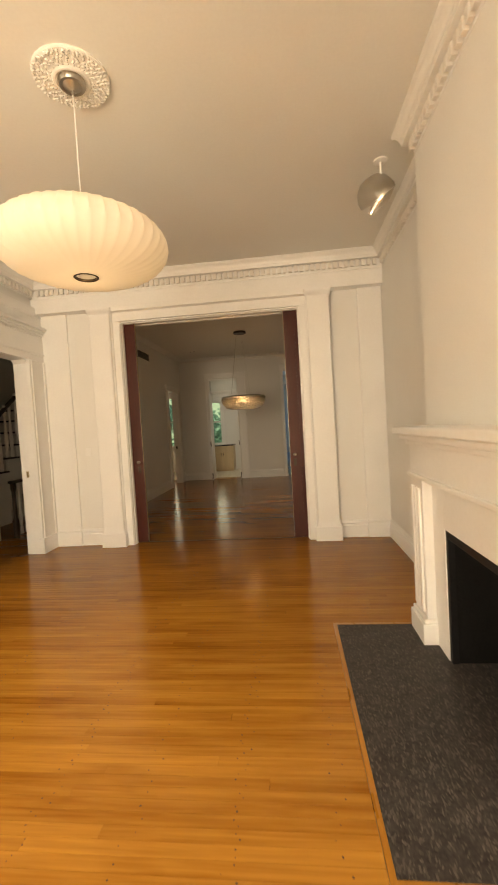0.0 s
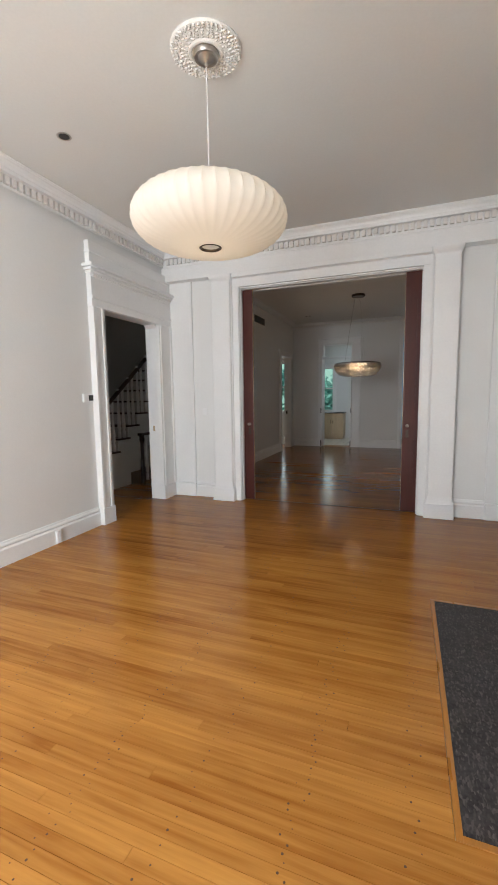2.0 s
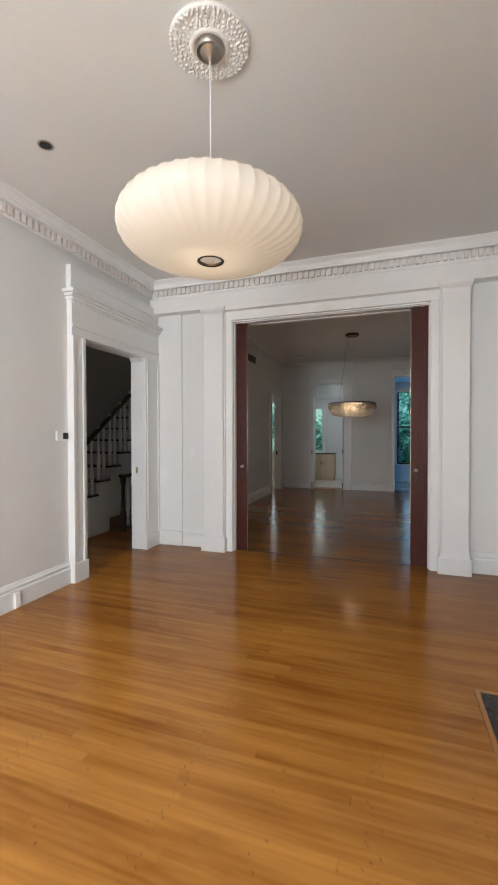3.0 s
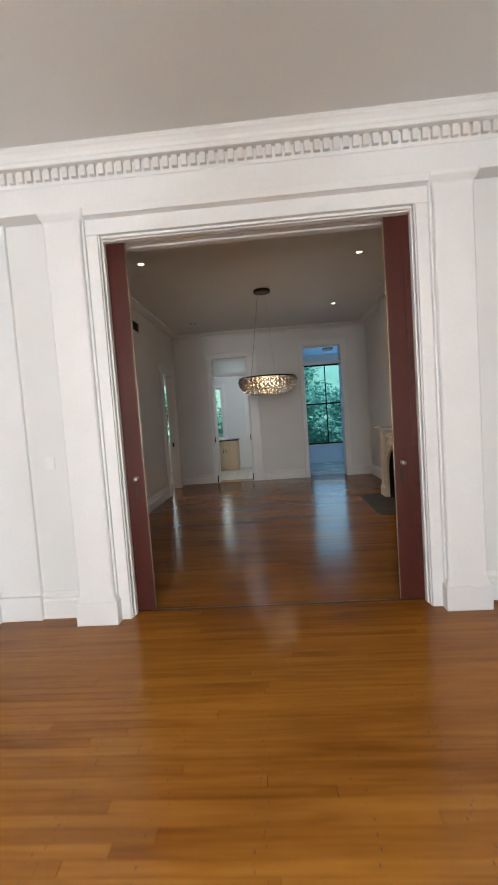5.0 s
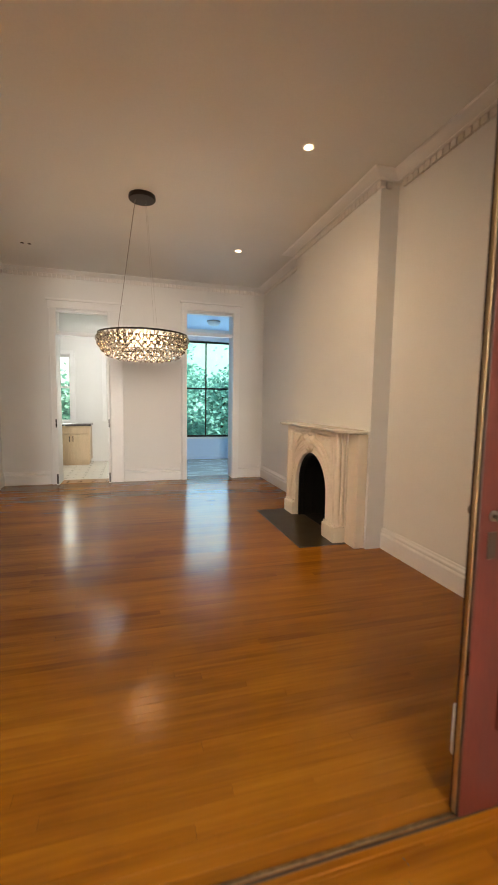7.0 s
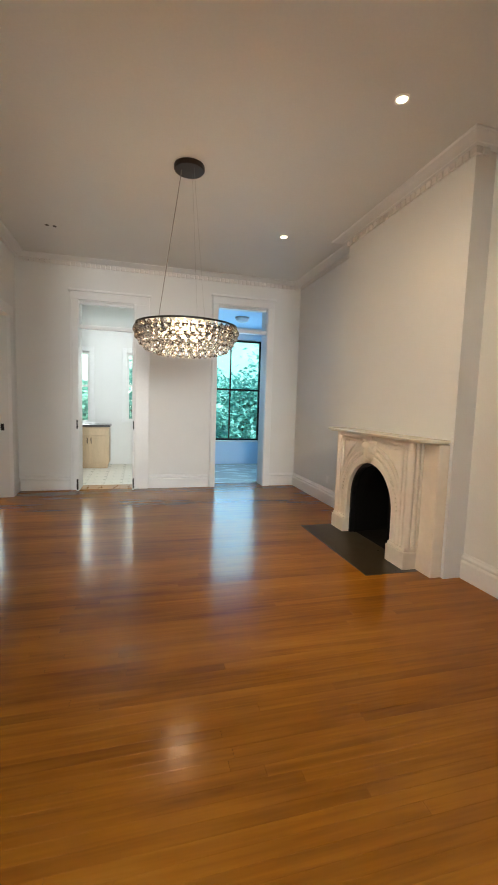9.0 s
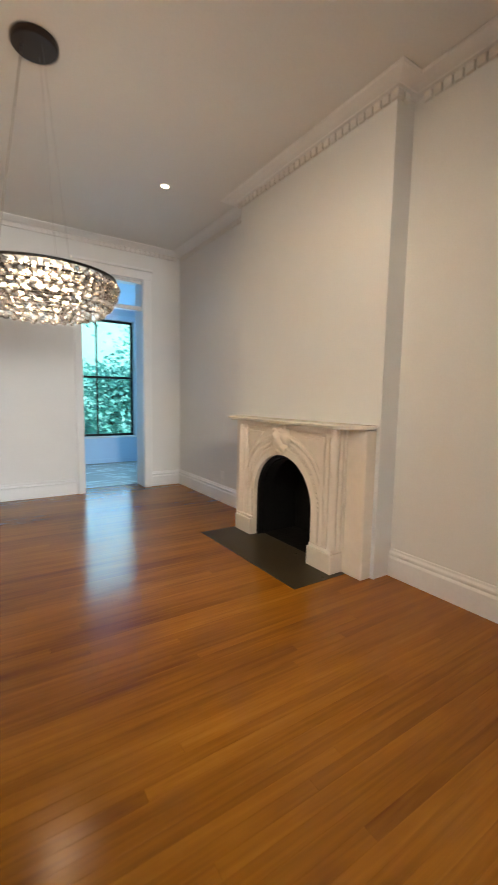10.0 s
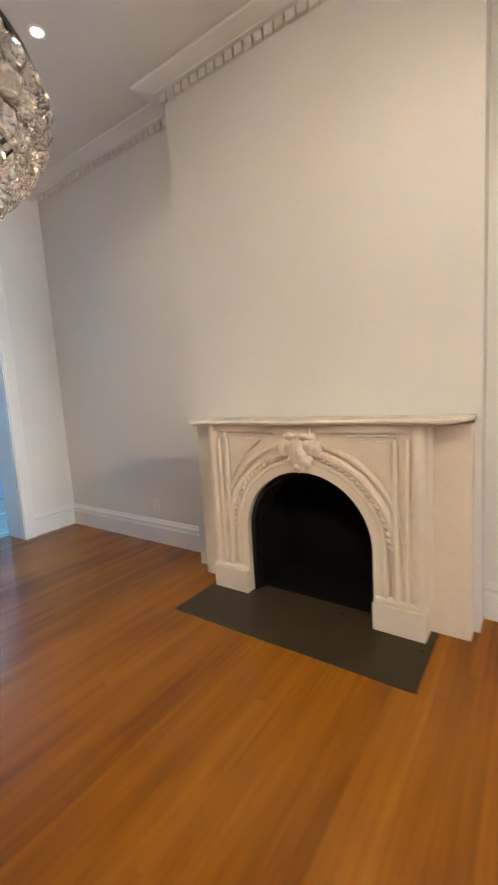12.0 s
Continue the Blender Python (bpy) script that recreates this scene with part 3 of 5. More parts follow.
def pocket_door(x_lead, s):
    """A sliding door mostly drawn into its pocket; s points from its leading edge into the wall."""
    d = empty("pocket_door", "red-brown mahogany sliding pocket door, mostly open", "door", "pocket doors")
    x_in = x_lead + s * 0.42
    body = boxed(*sorted((x_lead, x_in)), 5.392, 5.437, 0.008, 3.026, 0.003)
    for fy in (5.390, 5.439):
        for z0, z1 in ((0.32, 0.95), (1.25, 2.75)):
            box(body, *sorted((x_lead + s * 0.135, x_in)), fy - 0.006, fy + 0.006, z0, z1, 0.004)
    part("leaf", body, MAHOGANY, d)
    part("lead_edge", boxed(*sorted((x_lead - s * 0.003, x_lead + s * 0.004)), 5.393, 5.436, 0.009, 3.022, 0.001, 1), DARKWOOD, d, "dark leading edge")
    part("edge_strip", boxed(*sorted((x_lead - s * 0.006, x_lead - s * 0.001)), 5.406, 5.423, 0.01, 3.02, 0.001, 1), BRASS, d, "brass leading-edge strip")
    for fy, sy in ((5.391, -1), (5.438, 1)):
        m = pose(x_lead + s * 0.055, fy, 1.115, 90 * -sy, 0, 0)
        k = bmesh.new()
        lathe(k, [(0.0, 0.0), (0.022, 0.0), (0.022, 0.004), (0.010, 0.008), (0.009, 0.024), (0.018, 0.030), (0.025, 0.040), (0.024, 0.052), (0.012, 0.060), (0.0, 0.061)], n=20, caps=False)
        bmesh.ops.transform(k, matrix=m @ Matrix.Scale(0.86, 4), verts=k.verts)
        part("knob", k, KNOB, d, "round metal knob", True)
        e = boxed(*sorted((x_lead + s * 0.037, x_lead + s * 0.073)), fy - 0.003, fy + 0.003, 0.965, 1.06, 0.002, 1)
        part("escutcheon", e, BRONZE, d, "oblong keyhole plate")
    return d


pocket_door(0.115, 1)
pocket_door(-1.905, -1)

# ---- doorway to the stair hall ----
hd = empty("door_surround", "white painted door casing with a heavy entablature", "door frame", "", "structure")
CX = WX + 0.065
for y0, y1 in ((3.665, 3.87), (4.99, 5.322)):
    bm = boxed(WX - 0.002, CX, y0, y1, 0.2, 2.554, 0.006)
    inner = (y1 - 0.06, y1 - 0.035) if y0 < 4.5 else (y0 + 0.035, y0 + 0.06)
    box(bm, CX - 0.01, CX + 0.012, *inner, 0.2, 2.553, 0.005)
    outer = (y0 + 0.0, y0 + 0.04) if y0 < 4.5 else (y1 - 0.04, y1)
    box(bm, CX - 0.01, CX + 0.014, *outer, 0.2, 2.554, 0.006)
    part("casing", bm, TRIM, hd)
    part("plinth", boxed(WX - 0.002, CX + 0.018, y0 - 0.006, min(y1 + 0.001, 5.299), 0, 0.2, 0.006), TRIM, hd)
bm = boxed(WX - 0.002, CX, 3.665, 5.322, 2.555, 2.92, 0.005)
box(bm, CX - 0.01, CX + 0.014, 3.665, 5.322, 2.64, 2.67, 0.005)
part("frieze", bm, TRIM, hd)
bm = boxed(WX - 0.002, CX + 0.02, 3.65, 5.322, 2.915, 2.945, 0.006)
box(bm, WX - 0.002, CX + 0.045, 3.625, 5.322, 2.945, 2.975, 0.010)
box(bm, WX - 0.002, CX + 0.075, 3.60, 5.322, 2.975, 3.012, 0.010)
part("cornice_shelf", bm, TRIM, hd)
bead_row = boxed(CX - 0.004, CX + 0.016, -0.013, 0.013, 2.880, 2.912, 0.004, 1)
bead_me = bpy.data.meshes.new("small_dentil")
bead_row.to_mesh(bead_me)
bead_row.free()
bead_me.materials.append(TRIM)
for k in range(38):
    shared("small_dentil", bead_me, hd, (0, 3.69 + 0.043 * k, 0))
bm = boxed(WX - 0.002, CX - 0.005, 3.66, 5.322, 3.01, 3.275, 0.006)
box(bm, WX - 0.002, CX + 0.006, 3.655, 5.322, 3.145, 3.165, 0.006)
part("blocking", bm, TRIM, hd)
for z0, z1, y0, y1 in ((0, 2.565, 3.855, 3.872), (0, 2.565, 4.988, 5.005)):
    part("jamb", boxed(WX - 0.16, WX + 0.03, y0, y1, z0, z1, 0.003), TRIM, hd)
part("head_jamb", boxed(WX - 0.16, WX + 0.03, 3.87, 4.99, 2.55, 2.567, 0.003), TRIM, hd)
for y, s in ((3.872, 1), (4.988, -1)):
    bm = bmesh.new()
    f = [bm.verts.new((x, yy, z)) for x in (WX - 0.155, WX + 0.028) for yy, z in ((y, 2.552), (y + s * 0.05, 2.552), (y, 2.502))]
    bm.faces.new(f[:3]), bm.faces.new(f[3:]), bm.faces.new((f[1], f[2], f[5], f[4]))
    part("corner_block", bm, TRIM, hd)
part("strike_plate", boxed(-3.34, -3.31, 4.983, 4.989, 1.02, 1.10), BRASS, hd, "small brass strike plate")

# ---- doorways of the back room ----


def doorway(x0, x1, top, w0, w1, label, transom):
    d = empty("door_surround", label, "door frame", "", "structure")
    y = NY - 0.055
    for a, b in ((x0 - w0, x0), (x1, x1 + w1)):
        bm = boxed(a, b, y, NY + 0.002, 0, top + 0.01, 0.007)
        box(bm, a + 0.01, a + 0.035, y - 0.014, y + 0.004, 0, top, 0.005)
        part("casing", bm, TRIM, d)
    bm = boxed(x0 - w0, x1 + w1, y, NY + 0.002, top + 0.01, top + 0.13, 0.007)
    box(bm, x0 - w0 - 0.02, x1 + w1 + 0.02, y - 0.03, NY + 0.002, top + 0.13, top + 0.165, 0.008)
    part("head_casing", bm, TRIM, d)
    part("transom_bar", boxed(x0, x1, NY + 0.01, NY + 0.10, transom - 0.03, transom + 0.03, 0.006), TRIM, d)
    t = part("transom_frame", boxed(x0, x1, NY + 0.03, NY + 0.07, top - 0.035, top - 0.001, 0.004), TRIM, d)
    gl = part("pane", boxed(x0, x1, NY + 0.048, NY + 0.053, transom + 0.03, top - 0.03), PANE, t, "clear transom glass")
    gl.visible_shadow = False
    return d


doorway(-2.20, -1.38, 2.99, 0.13, 0.25, "white painted tall door casing with a glazed transom", 2.60)
doorway(0.0, 0.87, 3.12, 0.10, 0.125, "white painted tall door casing with a glazed transom", 2.72)
for x0, x1 in ((-2.245, -2.195), (-1.395, -1.350)):
    d = empty("double_door_leaf", "narrow white painted door leaf standing open in its frame", "door", "open door leaves")
    yy = (11.90, 12.30)
    bm = boxed(x0 + 0.004, x1 - 0.004, *yy, 0.012, 2.56, 0.004)
    for z0, z1 in ((0.2, 0.95), (1.1, 2.4)):
        box(bm, x0, x1, yy[0] + 0.08, yy[1] - 0.08, z0, z1, 0.006)
    part("leaf", bm, TRIM, d)
    part("flush_bolt", boxed(x0 + 0.012, x1 - 0.012, yy[0] - 0.006, yy[0] + 0.004, 0.03, 0.20, 0.002, 1), BLACK, d, "black flush bolt")
    part("latch_plate", boxed(x0 + 0.014, x1 - 0.014, yy[0] - 0.003, yy[0] + 0.004, 1.0, 1.14, 0.001, 1), BLACK, d)
sd = empty("door_surround", "cream painted door casing near the corner", "door frame", "", "structure")
for y0, y1 in ((10.57, 10.70), (11.62, 11.75)):
    part("casing", boxed(WX2 - 0.002, WX2 + 0.05, y0, y1, 0, 2.60, 0.007), TRIM, sd)
part("head_casing", boxed(WX2 - 0.002, WX2 + 0.05, 10.55, 11.77, 2.60, 2.75, 0.007), TRIM, sd)
part("latch_plate", boxed(WX2 - 0.10, WX2 - 0.06, 11.614, 11.622, 0.98, 1.08), BLACK, sd)

# ---- windows ----


def window(name, x0, x1, y, z0, z1, cols, frame_mat, label, meet=0.5, casing=True, inside=-1):
    w = empty(name, label, "window", "", "structure")
    r = 0.045
    f = part("window_frame", boxed(x0, x0 + r, y - 0.03, y + 0.03, z0, z1, 0.004), frame_mat, w)
    part("window_frame", boxed(x1 - r, x1, y - 0.03, y + 0.03, z0, z1, 0.004), frame_mat, w)
    part("window_frame", boxed(x0 + r, x1 - r, y - 0.03, y + 0.03, z0, z0 + r, 0.004), frame_mat, w)
    part("window_frame", boxed(x0 + r, x1 - r, y - 0.03, y + 0.03, z1 - r, z1, 0.004), frame_mat, w)
    zm = z0 + (z1 - z0) * meet
    part("meeting_rail", boxed(x0 + r, x1 - r, y - 0.035, y + 0.025, zm - 0.022, zm + 0.022, 0.004), frame_mat, w)
    for c in range(1, cols):
        xc = x0 + (x1 - x0) * c / cols
        part("muntin", boxed(xc - 0.016, xc + 0.016, y - 0.02, y + 0.02, z0 + r, z1 - r, 0.003), frame_mat, w)
    for a, b in ((z0 + r, zm - 0.022), (zm + 0.022, z1 - r)):
        g = part("pane", boxed(x0 + r, x1 - r, y + 0.004, y + 0.008, a, b), PANE_BLUE if name == "window_1" else PANE, w)
        g.visible_shadow = False
    if casing:
        yi = 14.75 if inside < 0 else -2.6
        a, b = sorted((yi + inside * 0.03, yi - inside * 0.002))
        part("casing", boxed(x0 - 0.10, x0, a, b, z0, z1 + 0.1, 0.005), TRIM, w)
        part("casing", boxed(x1, x1 + 0.10, a, b, z0, z1 + 0.1, 0.005), TRIM, w)
        part("casing", boxed(x0, x1, a, b, z1, z1 + 0.1, 0.005), TRIM, w)
        a, b = sorted((yi + inside * 0.06, yi - inside * 0.002))
        part("window_sill", boxed(x0 - 0.12, x1 + 0.12, a, b, z0 - 0.035, z0, 0.006), TRIM, w)
    return w


window("window_1", 0.10, 1.60, 14.86, 0.565, 2.985, 2, BLACK, "tall black-framed sash window over the garden", 0.51)
window("window_2", -3.04, -2.34, 14.86, 0.95, 2.50, 1, TRIM, "white sash window above the kitchen counter", 0.52)
window("window_3", -1.55, -0.85, 14.86, 1.00, 2.52, 1, TRIM, "white sash window in the kitchen", 0.52)
window("window_4", -4.95, -3.95, 14.86, 0.93, 2.75, 1, TRIM, "small white window at the end of the passage", 0.5)
window("window_5", -1.95, -0.85, -2.74, 0.45, 3.05, 1, TRIM, "tall white street window", 0.5, True, 1)
window("window_6", -0.35, 0.75, -2.74, 0.45, 3.05, 1, TRIM, "tall white street window", 0.5, True, 1)

# ---- front mantel and hearth ----
hearth = empty("hearth", "grey speckled stone hearth slab with a wooden border", "hearth", "", "structure")
part("slab", boxed(0.395, 1.55, 1.255, 2.985, -0.03, 0.003, 0.001, 1), SLATE, hearth)
bm = boxed(0.370, 0.395, 1.23, 3.01, -0.03, 0.004, 0.001, 1)
part("border", bm, EDGEWOOD, hearth, "narrow wooden border strip")
for y0, y1 in ((1.23, 1.255), (2.985, 3.01)):
    part("border", boxed(0.395, 1.12, y0, y1, -0.03, 0.004, 0.001, 1), EDGEWOOD, hearth)

man = empty("fireplace_mantel", "white painted wooden mantelpiece with a deep shelf", "fireplace")
for y0, y1 in ((2.71, 2.955), (1.355, 1.60)):
    bm = boxed(0.965, 1.122, y0, y1, 0.16, 1.10, 0.006)
    for k in range(3):
        yc = y0 + 0.065 + k * 0.065
        box(bm, 0.95, 0.975, yc - 0.022, yc + 0.022, 0.2, 1.04, 0.010)
    part("leg", bm, TRIM, man)
    bm = boxed(0.93, 1.122, y0 - 0.02, y1 + 0.02, 0.0, 0.14, 0.008)
    box(bm, 0.945, 1.122, y0 - 0.008, y1 + 0.008, 0.14, 0.17, 0.008)
    part("plinth", bm, TRIM, man)
for y0, y1 in ((2.51, 2.71), (1.60, 1.80)):
    part("slip", boxed(1.025, 1.122, y0, y1, 0, 1.10, 0.004), TRIM, man)
part("panel", boxed(1.025, 1.122, 1.80, 2.51, 0.82, 1.10, 0.004), TRIM, man)
bm = boxed(0.945, 1.122, 1.335, 2.975, 1.10, 1.13, 0.008)
box(bm, 0.965, 1.122, 1.355, 2.955, 1.13, 1.325, 0.004)
box(bm, 0.94, 1.122, 1.335, 2.975, 1.325, 1.36, 0.010)
box(bm, 0.905, 1.122, 1.305, 3.005, 1.36, 1.40, 0.014)
part("frieze", bm, TRIM, man)
part("shelf", boxed(0.87, 1.122, 1.265, 3.045, 1.40, 1.45, 0.012, 3), TRIM, man)


def firebox(x0, depth, y0, y1, top, label):
    f = empty("firebox", label, "firebox")
    part("back", boxed(x0 + depth - 0.02, x0 + depth, y0, y1, 0.004, top), SOOT, f)
    part("side", boxed(x0 + 0.03, x0 + depth - 0.02, y0 + 0.001, y0 + 0.03, 0.004, top), SOOT, f)
    part("side", boxed(x0 + 0.03, x0 + depth - 0.02, y1 - 0.03, y1 - 0.001, 0.004, top), SOOT, f)
    part("roof", boxed(x0 + 0.03, x0 + depth - 0.02, y0 + 0.03, y1 - 0.03, top - 0.04, top - 0.002), SOOT, f)
    return f


fb = firebox(1.04, 0.5, 1.80, 2.51, 0.82, "black iron firebox with a plain square frame")
for y0, y1 in ((1.802, 1.84), (2.47, 2.508)):
    part("frame_bar", boxed(1.03, 1.07, y0, y1, 0.004, 0.816, 0.004), IRON, fb)
part("frame_bar", boxed(1.03, 1.07, 1.84, 2.47, 0.77, 0.816, 0.004), IRON, fb)
# ---- back marble fireplace ----
FY, FR, FS = 8.865, 0.435, 0.45     # centre, radius and spring height of the arch
XF = 1.07


def arch_line(r, z_low, n=28):
    """Points up one jamb, over the arch and down the other, in y and z."""
    pts = [(FY - r, z_low)]
    pts += [(FY - r * math.cos(math.pi * k / n), FS + r * math.sin(math.pi * k / n)) for k in range(n + 1)]
    return pts + [(FY + r, z_low)]


def arch_band(bm, r0, r1, x0, x1, z_low, n=28):
    """A flat band round the arch between two radii, from x0 (front) to x1."""
    a, b = arch_line(r0, z_low, n), arch_line(r1, z_low, n)
    va = [[bm.verts.new((x, y, z)) for y, z in a] for x in (x0, x1)]
    vb = [[bm.verts.new((x, y, z)) for y, z in b] for x in (x0, x1)]
    for i in range(len(a) - 1):
        bm.faces.new((va[0][i], va[0][i + 1], vb[0][i + 1], vb[0][i]))
        bm.faces.new((va[1][i], va[1][i + 1], vb[1][i + 1], vb[1][i]))
        bm.faces.new((va[0][i], va[0][i + 1], va[1][i + 1], va[1][i]))
        bm.faces.new((vb[0][i], vb[0][i + 1], vb[1][i + 1], vb[1][i]))
    for i in (0, -1):
        bm.faces.new((va[0][i], vb[0][i], vb[1][i], va[1][i]))


mm = empty("marble_fireplace", "carved cream marble mantelpiece with an arched opening", "fireplace")
# front slab with the arch cut out
bm = bmesh.new()
n = 28
inner = arch_line(FR, 0.0, n)
Y0, Y1, ZT = FY - 0.70, FY + 0.70, 1.175
outer = []
for y, z in inner:
    if z <= FS + 1e-6:
        outer.append((Y0 if y < FY else Y1, z))
    else:
        a = math.atan2(z - FS, y - FY)
        c, s = math.cos(a), math.sin(a)
        k = min(0.70 / abs(c) if abs(c) > 1e-6 else 9, (ZT - FS) / s)
        outer.append((FY + c * k, FS + s * k))
fi = [[bm.verts.new((x, y, z)) for y, z in inner] for x in (XF + 0.03, 1.278)]
fo = [[bm.verts.new((x, y, z)) for y, z in outer] for x in (XF + 0.03, 1.278)]
for i in range(len(inner) - 1):
    bm.faces.new((fi[0][i], fi[0][i + 1], fo[0][i + 1], fo[0][i]))
    bm.faces.new((fi[0][i], fi[0][i + 1], fi[1][i + 1], fi[1][i]))
    bm.faces.new((fo[0][i], fo[0][i + 1], fo[1][i + 1], fo[1][i]))
    bm.faces.new((fi[1][i], fi[1][i + 1], fo[1][i + 1], fo[1][i]))
part("front_slab", bm, MARBLE, mm)
bm = bmesh.new()
arch_band(bm, FR, FR + 0.055, XF + 0.012, XF + 0.032, 0.0)
part("arch_border", bm, MARBLE, mm)
for r0, w in ((0.505, 0.017), (0.568, 0.024), (0.622, 0.017)):
    zl = 0.19
    pts = [(XF + 0.016, y, z) for y, z in arch_line(r0, zl, 32) if abs(y - FY) <= 0.66]
    left = [p for p in pts if p[1] < FY]
    right = [p for p in pts if p[1] > FY]
    for run in (left, right):
        part("arch_rib", tube(bmesh.new(), run, w, 8), MARBLE, mm, "", True)
# twisted beading along the arch
bead = bmesh.new()
bmesh.ops.create_icosphere(bead, subdivisions=1, radius=1.0, matrix=Matrix.Diagonal((0.020, 0.014, 0.027, 1)))
beadm = bpy.data.meshes.new("bead")
bead.to_mesh(beadm)
bead.free()
beadm.materials.append(MARBLE)
beadm.polygons.foreach_set("use_smooth", [True] * len(beadm.polygons))
for k in range(1, 42):
    a = math.pi * k / 42
    if abs(a - math.pi / 2) < 0.26:
        continue
    ob = new("bead", beadm)
    ob.parent = mm
    ob.matrix_basis = pose(XF + 0.010, FY - 0.537 * math.cos(a), FS + 0.537 * math.sin(a), 90 - math.degrees(a) + 55, 0, 0)
for s in (-1, 1):
    # corner pilaster with rounded reeds, plinth and spandrel
    ye = FY + s * 0.70
    bm = boxed(XF + 0.014, 1.278, *sorted((ye - s * 0.115, ye - s * 0.02)), 0.19, ZT, 0.008)
    part("corner_pilaster", bm, MARBLE, mm)
    tube_bm = tube(bmesh.new(), [(XF + 0.020, ye - s * 0.016, 0.19), (XF + 0.020, ye - s * 0.016, ZT)], 0.036, 14)
    part("corner_reed", tube_bm, MARBLE, mm, "", True)
    for off in (0.075, 0.135):
        part("reed", tube(bmesh.new(), [(XF + 0.004, ye - s * off, 0.20), (XF + 0.004, ye - s * off, 1.10)], 0.018, 10), MARBLE, mm, "", True)
    bm = boxed(XF - 0.03, 1.278, *sorted((FY + s * (FR + 0.002), ye + s * 0.025)), 0.0, 0.165, 0.008)
    box(bm, XF - 0.018, 1.278, *sorted((FY + s * (FR + 0.012), ye + s * 0.012)), 0.165, 0.195, 0.010)
    part("plinth", bm, MARBLE, mm)
    bm = boxed(1.175, 1.287, *sorted((ye, ye + s * 0.225)), 0.0, ZT, 0.010)
    part("side_return", bm, MARBLE, mm)
    for xr, yr, rr in ((XF + 0.062, 0.016, 0.020), (XF + 0.098, 0.026, 0.014)):
        part("side_reed", tube(bmesh.new(), [(xr, ye + s * yr, 0.19), (xr, ye + s * yr, ZT)], rr, 10), MARBLE, mm, "", True)
    # raised triangular spandrel panel
    bm = bmesh.new()
    tri = [(FY + s * 0.29, 1.085), (FY + s * 0.545, 1.085), (FY + s * 0.545, 0.79), (FY + s * 0.50, 0.88), (FY + s * 0.41, 0.99)]
    fa = [bm.verts.new((XF + 0.010, FY + (y - FY) * 0.985 + s * 0.006, z * 0.985 + 0.012)) for y, z in tri]
    fb2 = [bm.verts.new((XF + 0.034, y, z)) for y, z in tri]
    bm.faces.new(fa)
    for i in range(5):
        bm.faces.new((fa[i], fa[(i + 1) % 5], fb2[(i + 1) % 5], fb2[i]))
    part("spandrel", bm, MARBLE, mm)
    part("spandrel_rib", tube(bmesh.new(), [(XF + 0.024, FY + s * 0.20, 1.115), (XF + 0.024, FY + s * 0.575, 1.115), (XF + 0.024, FY + s * 0.575, 0.74)], 0.010, 8), MARBLE, mm, "", True)
bm = boxed(XF - 0.008, 1.278, Y0 - 0.01, Y1 + 0.01, 1.135, 1.178, 0.010)
part("bed_moulding", bm, MARBLE, mm)
# keystone: a carved leaf cartouche
key = part("keystone", boxed(XF - 0.03, XF + 0.05, FY - 0.085, FY + 0.085, 1.10, 1.178, 0.014), MARBLE, mm, "carved leaf keystone", True)
for dy, dz, ry, rz, px in ((0, 1.02, 0.055, 0.085, 0.060), (-0.055, 1.055, 0.038, 0.055, 0.045), (0.055, 1.055, 0.038, 0.055, 0.045), (-0.095, 1.035, 0.028, 0.040, 0.030), (0.095, 1.035, 0.028, 0.040, 0.030), (-0.035, 0.975, 0.030, 0.040, 0.045), (0.035, 0.975, 0.030, 0.040, 0.045), (0, 0.945, 0.028, 0.035, 0.050), (-0.04, 1.10, 0.045, 0.03, 0.05), (0.04, 1.10, 0.045, 0.03, 0.05), (0, 1.065, 0.022, 0.05, 0.085)):
    bm = bmesh.new()
    bmesh.ops.create_icosphere(bm, subdivisions=4, radius=1.0, matrix=Matrix.Diagonal((px, ry, rz, 1)))
    for v in bm.verts:
        v.co.x *= 1 + 0.07 * math.sin(v.co.z / rz * 5 + abs(v.co.y) / ry * 4)
    bmesh.ops.scale(bm, vec=(1.2, 1.25, 1.25), verts=bm.verts)
    bmesh.ops.translate(bm, verts=bm.verts, vec=(XF + 0.012, FY + dy * 1.2, 1.04 + (dz - 1.04) * 1.2))
    part("carved_leaf", bm, MARBLE, key, "", True)
# serpentine shelf
bm = bmesh.new()
outline = [(1.279, FY - 0.93)]
for k in range(41):
    u = -1 + 2 * k / 40
    x = 0.985 - 0.030 * math.cos(u * math.pi * 2.0) * (1 - abs(u) ** 6) + 0.20 * max(0, abs(u) - 0.86) ** 1.5 / 0.14 ** 1.5 * 0.9
    outline.append((min(x, 1.25), FY + u * 0.93))
outline.append((1.279, FY + 0.93))
for inset, z0, z1 in ((0.0, 1.192, 1.214), (0.022, 1.178, 1.192)):
    low = [bm.verts.new((min(1.279, x + inset + 0.004), FY + (y - FY) * (1 - inset * 1.2), z0)) for x, y in outline]
    mid = [bm.verts.new((min(1.279, x + inset), FY + (y - FY) * (1 - inset), (z0 + z1) / 2)) for x, y in outline]
    top = [bm.verts.new((min(1.279, x + inset + 0.004), FY + (y - FY) * (1 - inset * 1.2), z1)) for x, y in outline]
    q = len(outline)
    for i in range(q):
        j = (i + 1) % q
        bm.faces.new((low[i], low[j], mid[j], mid[i]))
        bm.faces.new((mid[i], mid[j], top[j], top[i]))
    bm.faces.new(low)
    bm.faces.new(top)
part("shelf", bm, MARBLE_TOP, mm, "thin curved marble shelf", True)
